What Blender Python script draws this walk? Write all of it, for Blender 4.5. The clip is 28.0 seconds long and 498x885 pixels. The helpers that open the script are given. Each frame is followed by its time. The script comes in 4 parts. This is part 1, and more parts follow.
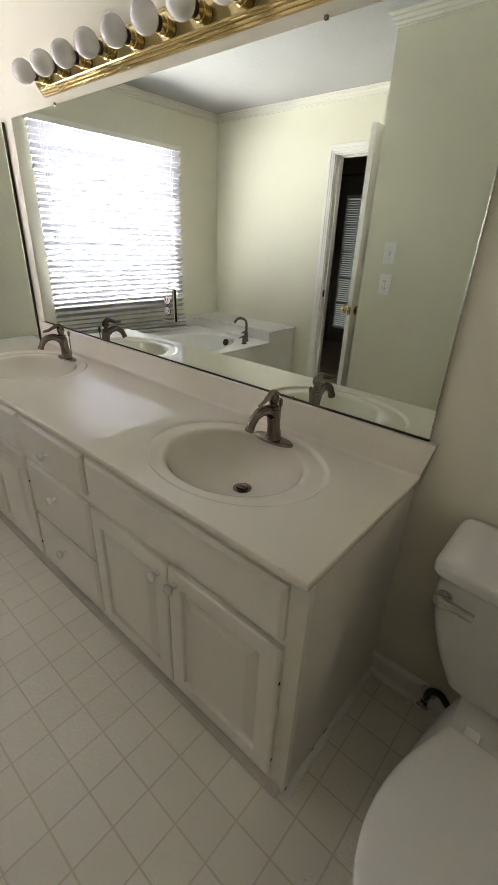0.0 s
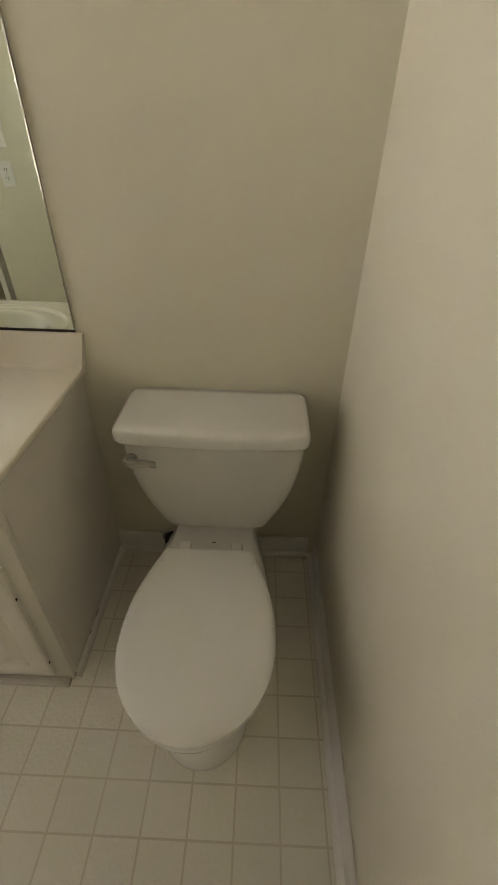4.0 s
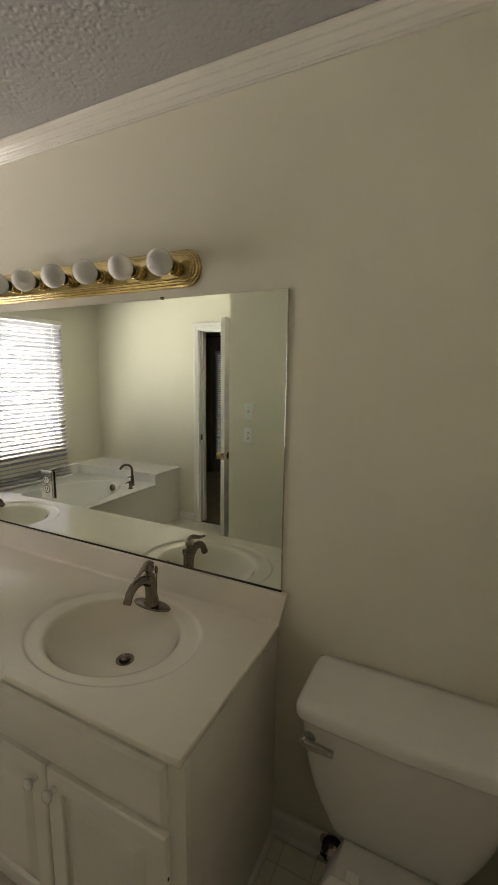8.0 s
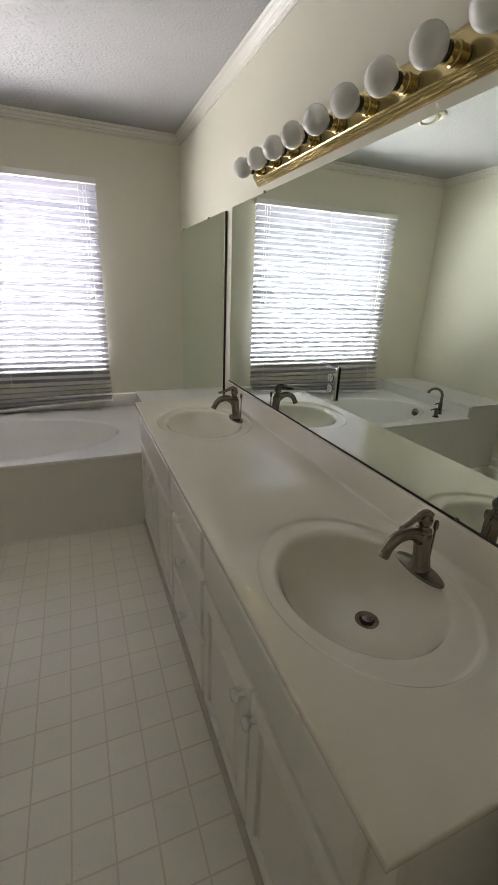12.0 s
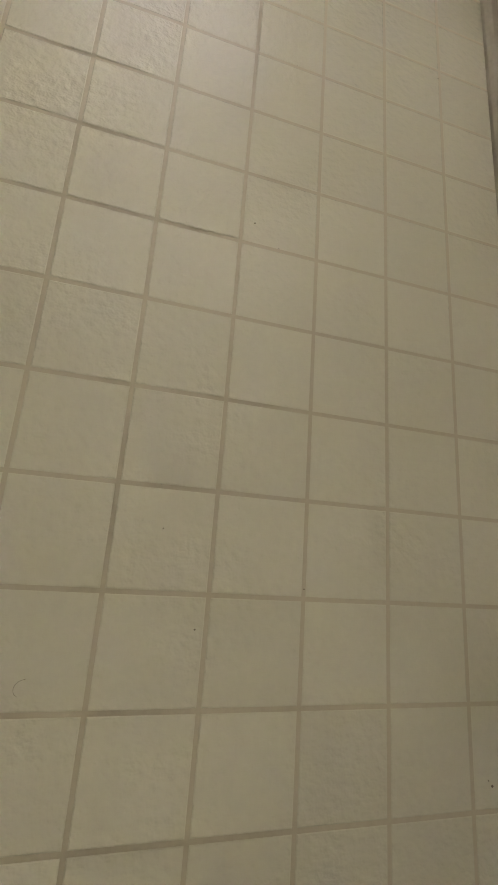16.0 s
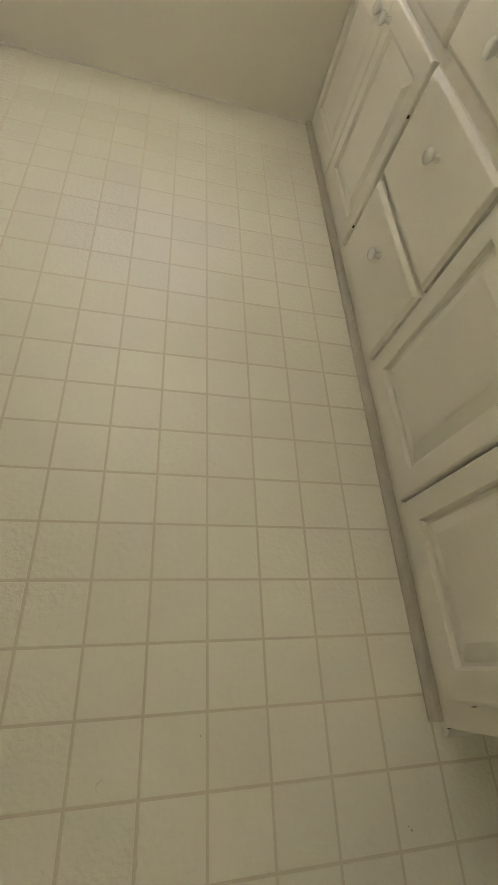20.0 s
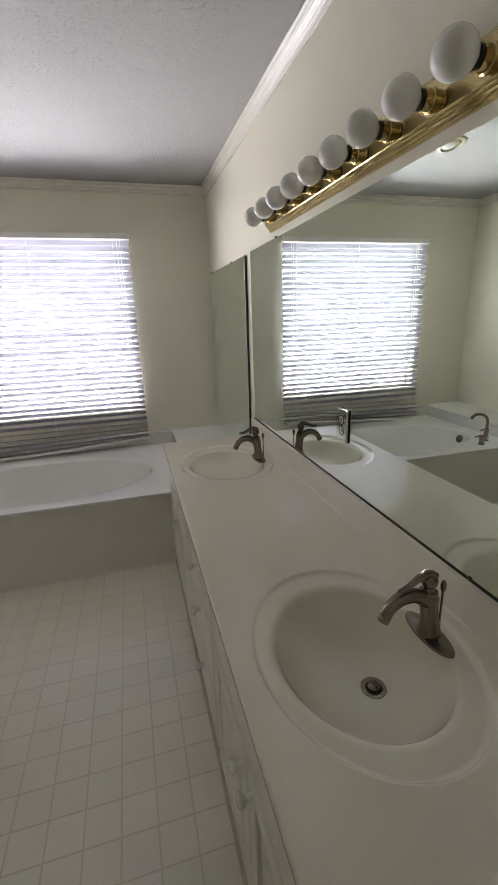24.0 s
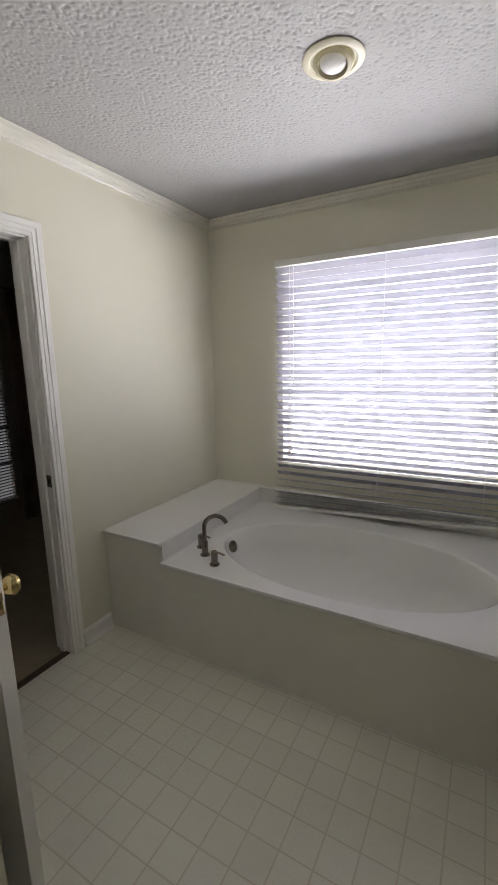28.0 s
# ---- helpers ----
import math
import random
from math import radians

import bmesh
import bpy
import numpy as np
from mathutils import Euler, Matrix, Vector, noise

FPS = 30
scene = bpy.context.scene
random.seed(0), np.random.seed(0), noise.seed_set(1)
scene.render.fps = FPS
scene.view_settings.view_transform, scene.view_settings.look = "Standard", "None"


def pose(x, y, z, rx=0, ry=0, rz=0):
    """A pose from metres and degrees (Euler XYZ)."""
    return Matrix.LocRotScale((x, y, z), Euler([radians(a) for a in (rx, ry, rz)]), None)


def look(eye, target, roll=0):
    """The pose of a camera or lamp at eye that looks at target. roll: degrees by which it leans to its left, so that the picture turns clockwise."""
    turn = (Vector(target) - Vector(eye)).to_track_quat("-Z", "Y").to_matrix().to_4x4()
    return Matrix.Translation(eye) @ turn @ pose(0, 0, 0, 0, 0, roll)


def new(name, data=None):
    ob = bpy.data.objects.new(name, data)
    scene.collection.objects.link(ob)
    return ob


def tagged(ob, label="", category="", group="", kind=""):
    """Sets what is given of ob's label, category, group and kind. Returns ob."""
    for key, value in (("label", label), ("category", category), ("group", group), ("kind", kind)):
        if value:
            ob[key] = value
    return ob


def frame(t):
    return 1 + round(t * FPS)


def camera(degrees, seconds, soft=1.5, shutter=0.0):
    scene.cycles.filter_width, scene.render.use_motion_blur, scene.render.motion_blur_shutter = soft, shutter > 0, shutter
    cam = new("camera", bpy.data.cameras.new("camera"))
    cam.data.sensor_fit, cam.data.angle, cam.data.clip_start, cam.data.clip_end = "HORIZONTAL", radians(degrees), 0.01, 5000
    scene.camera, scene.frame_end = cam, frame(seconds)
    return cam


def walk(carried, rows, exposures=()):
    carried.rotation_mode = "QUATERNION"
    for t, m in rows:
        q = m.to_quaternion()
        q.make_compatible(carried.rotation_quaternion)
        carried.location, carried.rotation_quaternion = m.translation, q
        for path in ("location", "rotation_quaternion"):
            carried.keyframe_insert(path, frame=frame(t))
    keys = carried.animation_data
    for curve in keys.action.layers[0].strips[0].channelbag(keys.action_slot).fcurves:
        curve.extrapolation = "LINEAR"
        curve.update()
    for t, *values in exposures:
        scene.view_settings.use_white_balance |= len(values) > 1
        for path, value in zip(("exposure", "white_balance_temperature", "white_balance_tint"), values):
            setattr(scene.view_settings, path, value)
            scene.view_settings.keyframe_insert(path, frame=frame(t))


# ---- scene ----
cam = camera(61.3, 28.0)
PATH = [
    (0, (-1.091, -0.285, 1.371), (0.287, 0.874, 0.501), 2.5),
    (0.5, (-1.101, -0.347, 1.369), (0.43, 0.618, 0.518), 1.2),
    (1, (-1.149, -0.388, 1.359), (0.508, 0.356, 0.521), 0.6),
    (1.5, (-1.15, -0.428, 1.341), (0.531, 0.096, 0.393), 0.4),
    (2, (-1.116, -0.454, 1.3), (0.485, -0.238, 0.121), 2.4),
    (2.5, (-1.098, -0.469, 1.272), (0.344, -0.374, -0.111), 4.2),
    (3, (-1.086, -0.481, 1.269), (0.307, -0.409, -0.163), 3.8),
    (3.5, (-1.1, -0.486, 1.365), (0.414, -0.449, 0.058), 2.8),
    (5.5, (-1.128, -0.607, 1.369), (0.633, -0.546, 0.422), 2.4),
    (6, (-1.116, -0.558, 1.49), (0.74, -0.473, 0.748), 3.7),
    (6.5, (-1.136, -0.547, 1.56), (0.766, -0.286, 1.001), 1.2),
    (7, (-1.159, -0.518, 1.588), (0.756, -0.093, 1.196), -0.3),
    (7.5, (-1.169, -0.499, 1.602), (0.692, 0.153, 1.268), 0.0),
    (8, (-1.18, -0.453, 1.591), (0.593, 0.417, 1.274), 0.7),
    (8.5, (-1.186, -0.423, 1.58), (0.455, 0.674, 1.255), 0.9),
    (9, (-1.194, -0.383, 1.569), (0.282, 0.911, 1.188), 0.6),
    (9.5, (-1.193, -0.337, 1.559), (0.16, 1.06, 1.094), 0.4),
    (10, (-1.153, -0.302, 1.508), (0.138, 1.138, 0.996), -1.4),
    (10.5, (-1.002, -0.273, 1.437), (0.166, 1.233, 0.83), -0.8),
    (11, (-0.85, -0.235, 1.437), (0.051, 1.426, 0.781), 2.7),
    (11.5, (-0.846, -0.227, 1.44), (-0.06, 1.482, 0.762), 2.4),
    (13.5, (-0.936, -0.06, 1.286), (-0.422, 1.639, 0.364), 8.2),
    (14, (-1.021, -0.03, 1.188), (-0.533, 1.496, -0.009), 13.8),
    (14.5, (-1.08, -0.01, 1.142), (-0.59, 1.426, -0.161), 20.8),
    (15, (-1.077, 0.028, 1.059), (-0.531, 1.175, -0.486), 30.8),
    (15.5, (-1.031, 0.04, 0.77), (-0.546, 1.053, -0.885), 35.1),
    (16, (-1.08, 0.124, 0.477), (-0.593, 0.597, -1.404), 51.8),
    (16.5, (-1.13, 0.129, 0.319), (-0.625, 0.446, -1.59), 67.7),
    (17, (-1.132, 0.141, 0.272), (-0.661, 0.391, -1.656), 70.7),
    (17.5, (-1.133, 0.137, 0.251), (-0.673, 0.236, -1.692), 85.0),
    (18, (-1.129, 0.121, 0.161), (-0.48, 0.031, -1.728), 104.2),
    (18.5, (-1.132, 0.124, 0.165), (-0.496, 0.02, -1.728), 106.0),
    (19, (-1.135, 0.117, 0.213), (-0.511, 0.1, -1.687), 98.4),
    (19.5, (-1.078, 0.121, 0.497), (-0.535, 0.489, -1.393), 62.0),
    (20, (-1.124, 0.14, 0.874), (-0.659, 1.069, -0.835), 27.3),
    (20.5, (-1.141, 0.067, 1.176), (-0.74, 1.491, -0.169), 10.5),
    (21, (-1.04, -0.038, 1.32), (-0.626, 1.63, 0.297), 3.1),
    (21.5, (-0.923, -0.112, 1.342), (-0.5, 1.582, 0.367), 0.7),
    (23.5, (-0.646, -0.191, 1.407), (-0.062, 1.507, 0.525), -3.8),
    (24, (-0.7, -0.217, 1.5), (-0.195, 1.631, 0.926), -1.9),
    (24.5, (-0.716, -0.197, 1.535), (-0.484, 1.733, 1.064), -2.2),
    (25, (-0.737, -0.154, 1.541), (-0.677, 1.798, 1.107), -1.7),
    (25.5, (-0.782, -0.005, 1.523), (-0.929, 1.948, 1.119), -2.2),
    (26, (-0.825, 0.167, 1.527), (-1.32, 2.065, 1.139), -3.5),
    (26.5, (-0.729, 0.268, 1.528), (-1.653, 2.003, 1.159), -2.3),
    (27, (-0.647, 0.342, 1.526), (-1.686, 2.009, 1.149), -2.2),
    (27.5, (-0.72, 0.545, 1.492), (-1.779, 2.199, 1.116), -1.9),
    (28, (-0.756, 0.713, 1.483), (-1.726, 2.42, 1.106), -1.2),
]
walk(cam, [(t, look(eye, target, roll)) for t, eye, target, roll in PATH],
     [(0, 1.25, 8450, 18), (1, 1.05, 9250, 18), (2, 1.55, 10050, 18), (3, 1.54, 10050, 18), (6, 1.33, 9700, 17), (7, 1.12, 9850, 19), (8, 0.78, 9850, 17), (9, 0.95, 9350, 18), (10, 0.50, 8550, 16), (11, 0.77, 8450, 16), (14, 0.70, 7850, 14), (15, 1.20, 8550, 14), (16, 1.72, 9950, 14), (17, 1.65, 10650, 12), (19, 1.53, 10950, 11), (20, 1.80, 10450, 11), (21, 0.10, 7850, 15), (23.5, 0.85, 8300, 18), (24, 0.68, 7950, 18), (25, 0.45, 8050, 16), (26, 0.29, 8050, 17), (27, 0.37, 8050, 16), (28, 0.40, 8050, 16)])

# ---- main numbers ----
WINDOW_WATTS, WINDOW_SPREAD, SLAT_THROUGH, SLAT_TILT, BACKDROP, BACKDROP_WEST = 74, 164, 0.02, 40, 1.10, 0.12
# White slats: colour darkened against window glare, blue of the skylight mixed in.
SLAT_TONED = (0.44, 0.435, 0.49)
FAUCETS = (0.435, 1.742)
OVERFLOW = (-1.972, 2.64, 0.435)
TOWEL = (-0.80, -0.765, 1.51)

# ---- light ----
world = bpy.data.worlds.new("sky")
scene.world = world
world.use_nodes = True
wn = world.node_tree.nodes
sky = wn.new("ShaderNodeTexSky")
sky.sky_type, sky.sun_disc = "NISHITA", False
sky.sun_elevation, sky.sun_rotation = radians(48), radians(160)
world.node_tree.links.new(sky.outputs[0], wn["Background"].inputs[0])
wn["Background"].inputs[1].default_value = 0.1


# Daylight that comes up from the bright yard to the bathroom window.
data = bpy.data.lights.new("window_daylight", "AREA")
data.shape, data.size, data.size_y, data.energy, data.color = "RECTANGLE", 1.75, 1.55, WINDOW_WATTS, (0.70, 0.81, 1.0)
data.spread = radians(WINDOW_SPREAD)
lamp = new("window_daylight", data)
lamp.matrix_world = look((-1.31, 3.78, 1.28), (-1.31, 0, 1.28))


# ---- materials ----
def mat(name, col, rough=0.5, metal=0.0, var=0.05, vscale=5.0, grain=0.03, gscale=160.0, bump=0.0, bscale=300.0, bdist=0.002,
        coat=0.0, coat_rough=0.1, island=0.0, obj_random=0.0, detail=4.0, rough_var=0.08, spec=0.5):
    m = bpy.data.materials.new(name)
    m.use_nodes = True
    t = m.node_tree
    n, link = t.nodes, t.links.new
    b = n["Principled BSDF"]
    geo = n.new("ShaderNodeNewGeometry")
    big = n.new("ShaderNodeTexNoise")
    big.inputs["Scale"].default_value, big.inputs["Detail"].default_value = vscale, 5
    fine = n.new("ShaderNodeTexNoise")
    fine.inputs["Scale"].default_value, fine.inputs["Detail"].default_value = gscale, 3
    link(geo.outputs["Position"], big.inputs["Vector"])
    link(geo.outputs["Position"], fine.inputs["Vector"])

    def math(op, a, c):
        k = n.new("ShaderNodeMath")
        k.operation = op
        for i, v in enumerate((a, c)):
            if isinstance(v, float):
                k.inputs[i].default_value = v
            else:
                link(v, k.inputs[i])
        return k.outputs[0]

    gain = math("ADD", math("MULTIPLY", math("SUBTRACT", big.outputs["Fac"], 0.5), var * 2.0), 1.0)
    gain = math("ADD", gain, math("MULTIPLY", math("SUBTRACT", fine.outputs["Fac"], 0.5), grain * 2.0))
    if obj_random:
        info = n.new("ShaderNodeObjectInfo")
        gain = math("ADD", gain, math("MULTIPLY", math("SUBTRACT", info.outputs["Random"], 0.5), obj_random * 2.0))
    if island:
        gain = math("ADD", gain, math("MULTIPLY", math("SUBTRACT", geo.outputs["Random Per Island"], 0.5), island * 2.0))
    scale = n.new("ShaderNodeVectorMath")
    scale.operation = "SCALE"
    scale.inputs[0].default_value = col
    link(gain, scale.inputs["Scale"])
    link(scale.outputs[0], b.inputs["Base Color"])
    link(math("ADD", math("MULTIPLY", math("SUBTRACT", big.outputs["Fac"], 0.5), rough_var), float(rough)), b.inputs["Roughness"])
    b.inputs["Metallic"].default_value = metal
    b.inputs["Coat Weight"].default_value, b.inputs["Coat Roughness"].default_value = coat, coat_rough
    b.inputs["Specular IOR Level"].default_value = spec
    if bump:
        rel = n.new("ShaderNodeTexNoise")
        rel.inputs["Scale"].default_value, rel.inputs["Detail"].default_value = bscale, detail
        link(geo.outputs["Position"], rel.inputs["Vector"])
        bp = n.new("ShaderNodeBump")
        bp.inputs["Strength"].default_value, bp.inputs["Distance"].default_value = bump, bdist
        link(rel.outputs["Fac"], bp.inputs["Height"])
        link(bp.outputs[0], b.inputs["Normal"])
    return m


WALL = mat("wall_paint", (0.745, 0.712, 0.585), 0.55, var=0.025, vscale=2.5, grain=0.015, bump=0.25, bscale=220, bdist=0.0012)
TRIM = mat("white_trim_paint", (0.83, 0.808, 0.76), 0.32, var=0.03, grain=0.02, bump=0.1, bscale=60, bdist=0.001)
CROWNPAINT = mat("crown_paint", (0.755, 0.725, 0.64), 0.17, var=0.03, grain=0.02)
CABINET = mat("cabinet_paint", (0.83, 0.80, 0.72), 0.30, var=0.03, vscale=4, grain=0.02, bump=0.12, bscale=45, bdist=0.001)
SIDE = mat("cabinet_side_paint", (0.79, 0.755, 0.68), 0.42, var=0.11, vscale=6, grain=0.03, bump=0.1, bscale=30, bdist=0.001)
MARBLE = mat("cultured_marble", (0.85, 0.792, 0.685), 0.0, var=0.02, vscale=3, grain=0.01, rough_var=0.0, spec=0.9)
ACRYLIC = mat("tub_acrylic", (0.84, 0.825, 0.79), 0.22, var=0.02, grain=0.01, coat=0.2, rough_var=0.05)
APRON = mat("tub_panel", (0.83, 0.80, 0.71), 0.35, var=0.03, grain=0.02)
PORCELAIN = mat("porcelain", (0.83, 0.82, 0.78), 0.10, var=0.015, grain=0.008, coat=0.5, coat_rough=0.05, rough_var=0.03)
KNOBWHITE = mat("knob_ceramic", (0.88, 0.87, 0.83), 0.22, var=0.01, grain=0.01, spec=0.4)
SEAT = mat("toilet_seat_plastic", (0.84, 0.83, 0.79), 0.24, var=0.015, grain=0.01, rough_var=0.04)
NICKEL = mat("brushed_nickel", (0.25, 0.215, 0.185), 0.24, 1.0, var=0.08, vscale=30, grain=0.06, gscale=500)
CHROME = mat("chrome", (0.56, 0.56, 0.55), 0.05, 1.0, var=0.02, grain=0.01)
BRASS = mat("polished_brass", (0.66, 0.52, 0.26), 0.13, 1.0, var=0.06, vscale=14, grain=0.03)
DARKBRASS = mat("aged_brass", (0.36, 0.27, 0.13), 0.3, 1.0, var=0.12, vscale=40)
BLACK = mat("black_rubber", (0.02, 0.02, 0.02), 0.5, var=0.1)
DARK = mat("dark_gap", (0.035, 0.03, 0.025), 0.8, var=0.1)
GROUT = mat("vinyl_joint", (0.655, 0.59, 0.475), 0.45, var=0.10, vscale=3, grain=0.05, bump=0.1, bscale=300, bdist=0.0006)
TILE = mat("vinyl_tile", (0.855, 0.825, 0.71), 0.24, var=0.045, vscale=2.2, grain=0.03, gscale=90, bump=1.0, bscale=88, bdist=0.0019,
           obj_random=0.022, island=0.02, detail=2.5, rough_var=0.16, coat=0.8, coat_rough=0.27)
PLATE = mat("white_plate_plastic", (0.82, 0.81, 0.78), 0.3, var=0.02, grain=0.01)
CARPET = mat("bedroom_carpet", (0.44, 0.36, 0.25), 0.95, var=0.2, vscale=9, grain=0.2, gscale=400, bump=1.0, bscale=500, bdist=0.006)
CURTAIN = mat("curtain_cloth", (0.30, 0.24, 0.18), 0.9, var=0.25, vscale=25, grain=0.1, bump=0.4, bscale=300)
# Bedroom walls, ceiling and door frame: the room's dimness is in this colour.
BEDWALL = mat("bedroom_dimmed_paint", (0.34, 0.30, 0.24), 0.7, var=0.05)
# Worn trim; the shade at the vanity foot is put into its darker colour.
SHOE = mat("worn_shaded_trim", (0.52, 0.48, 0.41), 0.45, var=0.14, vscale=18, grain=0.1, gscale=120)
CANTRIM = mat("cream_can_trim", (0.74, 0.68, 0.52), 0.35, var=0.03)
CANIN = mat("can_baffle", (0.58, 0.51, 0.34), 0.4, var=0.05)
CORD = mat("blind_cord", (0.78, 0.77, 0.74), 0.8, var=0.05)
THRESH = mat("threshold_strip", (0.12, 0.08, 0.05), 0.4, var=0.15, vscale=20)
HAIR = mat("hair_strand", (0.40, 0.34, 0.25), 0.6)
SPECK = mat("dust_speck", (0.26, 0.22, 0.17), 0.8)


def ceiling_paint():
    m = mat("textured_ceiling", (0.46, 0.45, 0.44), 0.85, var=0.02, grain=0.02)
    n, link = m.node_tree.nodes, m.node_tree.links.new
    b = n["Principled BSDF"]
    geo = n.new("ShaderNodeNewGeometry")
    heights = []
    for scale, detail, lo, hi in ((170, 1.0, 0.30, 0.60), (420, 2.0, 0.30, 0.70)):
        a = n.new("ShaderNodeTexNoise")
        a.inputs["Scale"].default_value, a.inputs["Detail"].default_value, a.inputs["Distortion"].default_value = scale, detail, 0.6
        link(geo.outputs["Position"], a.inputs["Vector"])
        ramp = n.new("ShaderNodeMapRange")
        ramp.inputs["From Min"].default_value, ramp.inputs["From Max"].default_value = lo, hi
        link(a.outputs["Fac"], ramp.inputs["Value"])
        heights.append(ramp.outputs[0])
    mix = n.new("ShaderNodeMath")
    mix.operation = "MULTIPLY_ADD"
    mix.inputs[1].default_value = 0.16
    link(heights[1], mix.inputs[0])
    link(heights[0], mix.inputs[2])
    bp = n.new("ShaderNodeBump")
    bp.inputs["Strength"].default_value, bp.inputs["Distance"].default_value = 0.3, 0.0010
    link(mix.outputs[0], bp.inputs["Height"])
    link(bp.outputs[0], b.inputs["Normal"])
    return m


def mirror_glass():
    m = bpy.data.materials.new("mirror_silvering")
    m.use_nodes = True
    b = m.node_tree.nodes["Principled BSDF"]
    b.inputs["Base Color"].default_value = (0.86, 0.94, 0.87, 1)
    b.inputs["Metallic"].default_value, b.inputs["Roughness"].default_value = 1.0, 0.0
    return m


def slat_plastic():
    """Thin slats, their white darkened and blued to hold the skylight tone, which let a part of the daylight through.
    """
    m = bpy.data.materials.new("blind_slat")
    m.use_nodes = True
    n, link = m.node_tree.nodes, m.node_tree.links.new
    b = n["Principled BSDF"]
    b.inputs["Base Color"].default_value, b.inputs["Roughness"].default_value = (*SLAT_TONED, 1), 0.38
    tr = n.new("ShaderNodeBsdfTranslucent")
    tr.inputs[0].default_value = (0.56, 0.56, 1.0, 1)
    mix = n.new("ShaderNodeMixShader")
    mix.inputs[0].default_value = SLAT_THROUGH
    link(b.outputs[0], mix.inputs[1])
    link(tr.outputs[0], mix.inputs[2])
    link(mix.outputs[0], n["Material Output"].inputs[0])
    return m


def glass(name, rough=0.0, tint=(1, 1, 1)):
    m = bpy.data.materials.new(name)
    m.use_nodes = True
    b = m.node_tree.nodes["Principled BSDF"]
    b.inputs["Base Color"].default_value = (*tint, 1)
    b.inputs["Transmission Weight"].default_value, b.inputs["Roughness"].default_value = 1.0, rough
    return m


def daylight(strength):
    """The bright overcast distance outside the windows."""
    m = bpy.data.materials.new("bright_distance")
    m.use_nodes = True
    n, link = m.node_tree.nodes, m.node_tree.links.new
    e = n.new("ShaderNodeEmission")
    geo, noise_ = n.new("ShaderNodeNewGeometry"), n.new("ShaderNodeTexNoise")
    noise_.inputs["Scale"].default_value, noise_.inputs["Detail"].default_value = 11.0, 4
    ramp = n.new("ShaderNodeValToRGB")
    ramp.color_ramp.elements[0].position, ramp.color_ramp.elements[0].color = 0.33, (0.42, 0.56, 0.68, 1)
    ramp.color_ramp.elements[1].position, ramp.color_ramp.elements[1].color = 0.46, (0.74, 0.84, 1.0, 1)
    link(geo.outputs["Position"], noise_.inputs["Vector"])
    link(noise_.outputs["Fac"], ramp.inputs[0])
    link(ramp.outputs[0], e.inputs[0])
    e.inputs[1].default_value = strength
    link(e.outputs[0], n["Material Output"].inputs[0])
    return m


CEILING, MIRROR, SLAT, GLASS = ceiling_paint(), mirror_glass(), slat_plastic(), glass("window_glass")
BULB = mat("unlit_globe_bulb", (0.83, 0.815, 0.78), 0.12, var=0.01, grain=0.0, spec=0.35)


# ---- building blocks ----
def put(name, bm, material, smooth=False, angle=0.6):
    me = bpy.data.meshes.new(name)
    bmesh.ops.recalc_face_normals(bm, faces=bm.faces)
    bm.to_mesh(me)
    bm.free()
    me.materials.append(material)
    if smooth:
        me.shade_smooth()
        if angle:
            me.set_sharp_from_angle(angle=angle)
    return new(name, me)


def thing(name, at, label, category, group="", kind=""):
    ob = new(name)
    ob.empty_display_size = 0.05
    ob.location = at
    return tagged(ob, label, category, group, kind)


def origin(ob):
    p = Vector((0, 0, 0))
    while ob:
        p += ob.location
        ob = ob.parent
    return p


def part(name, bm, material, parent, label="", smooth=False, angle=0.6):
    """One mesh, built in the place's own coordinates, under a thing or a part."""
    bmesh.ops.translate(bm, verts=bm.verts, vec=-origin(parent))
    ob = put(name, bm, material, smooth, angle)
    ob.parent = parent
    return tagged(ob, label)


def structure(name, bm, material, label, category, smooth=False):
    return tagged(put(name, bm, material, smooth), label, category, kind="structure")


def box(bm, a, b, bev=0.0, seg=2):
    vs = bmesh.ops.create_cube(bm, size=1.0)["verts"]
    lo, hi = [min(p) for p in zip(a, b)], [max(p) for p in zip(a, b)]
    for v in vs:
        v.co = Vector([lo[i] + (v.co[i] + 0.5) * (hi[i] - lo[i]) for i in range(3)])
    if bev:
        es = list({e for v in vs for e in v.link_edges})
        bmesh.ops.bevel(bm, geom=es, offset=bev, segments=seg, affect="EDGES", profile=0.5, clamp_overlap=True)
    return bm


def boxed(a, b, bev=0.0, seg=2):
    return box(bmesh.new(), a, b, bev, seg)


def loft(bm, rings, closed=True, caps=True):
    """Skin between rings of equally many points."""
    rows = [[bm.verts.new(p) for p in ring] for ring in rings]
    n = len(rows[0])
    for a, b in zip(rows, rows[1:]):
        for i in range(n if closed else n - 1):
            bm.faces.new((a[i], a[(i + 1) % n], b[(i + 1) % n], b[i]))
    if caps:
        bm.faces.new(rows[0][::-1])
        bm.faces.new(rows[-1])
    return bm


def lathe(bm, profile, m=Matrix(), seg=20, sx=1.0, sy=1.0, caps=True):
    """Profile of (radius, height) turned about z, then placed by m."""
    rings = []
    for r, z in profile:
        rings.append([m @ Vector((r * math.cos(2 * math.pi * i / seg) * sx, r * math.sin(2 * math.pi * i / seg) * sy, z)) for i in range(seg)])
    return loft(bm, rings, True, caps)


def along(p, way):
    """A frame at p whose z runs along way."""
    return Matrix.Translation(p) @ Vector(way).to_track_quat("Z", "Y").to_matrix().to_4x4()


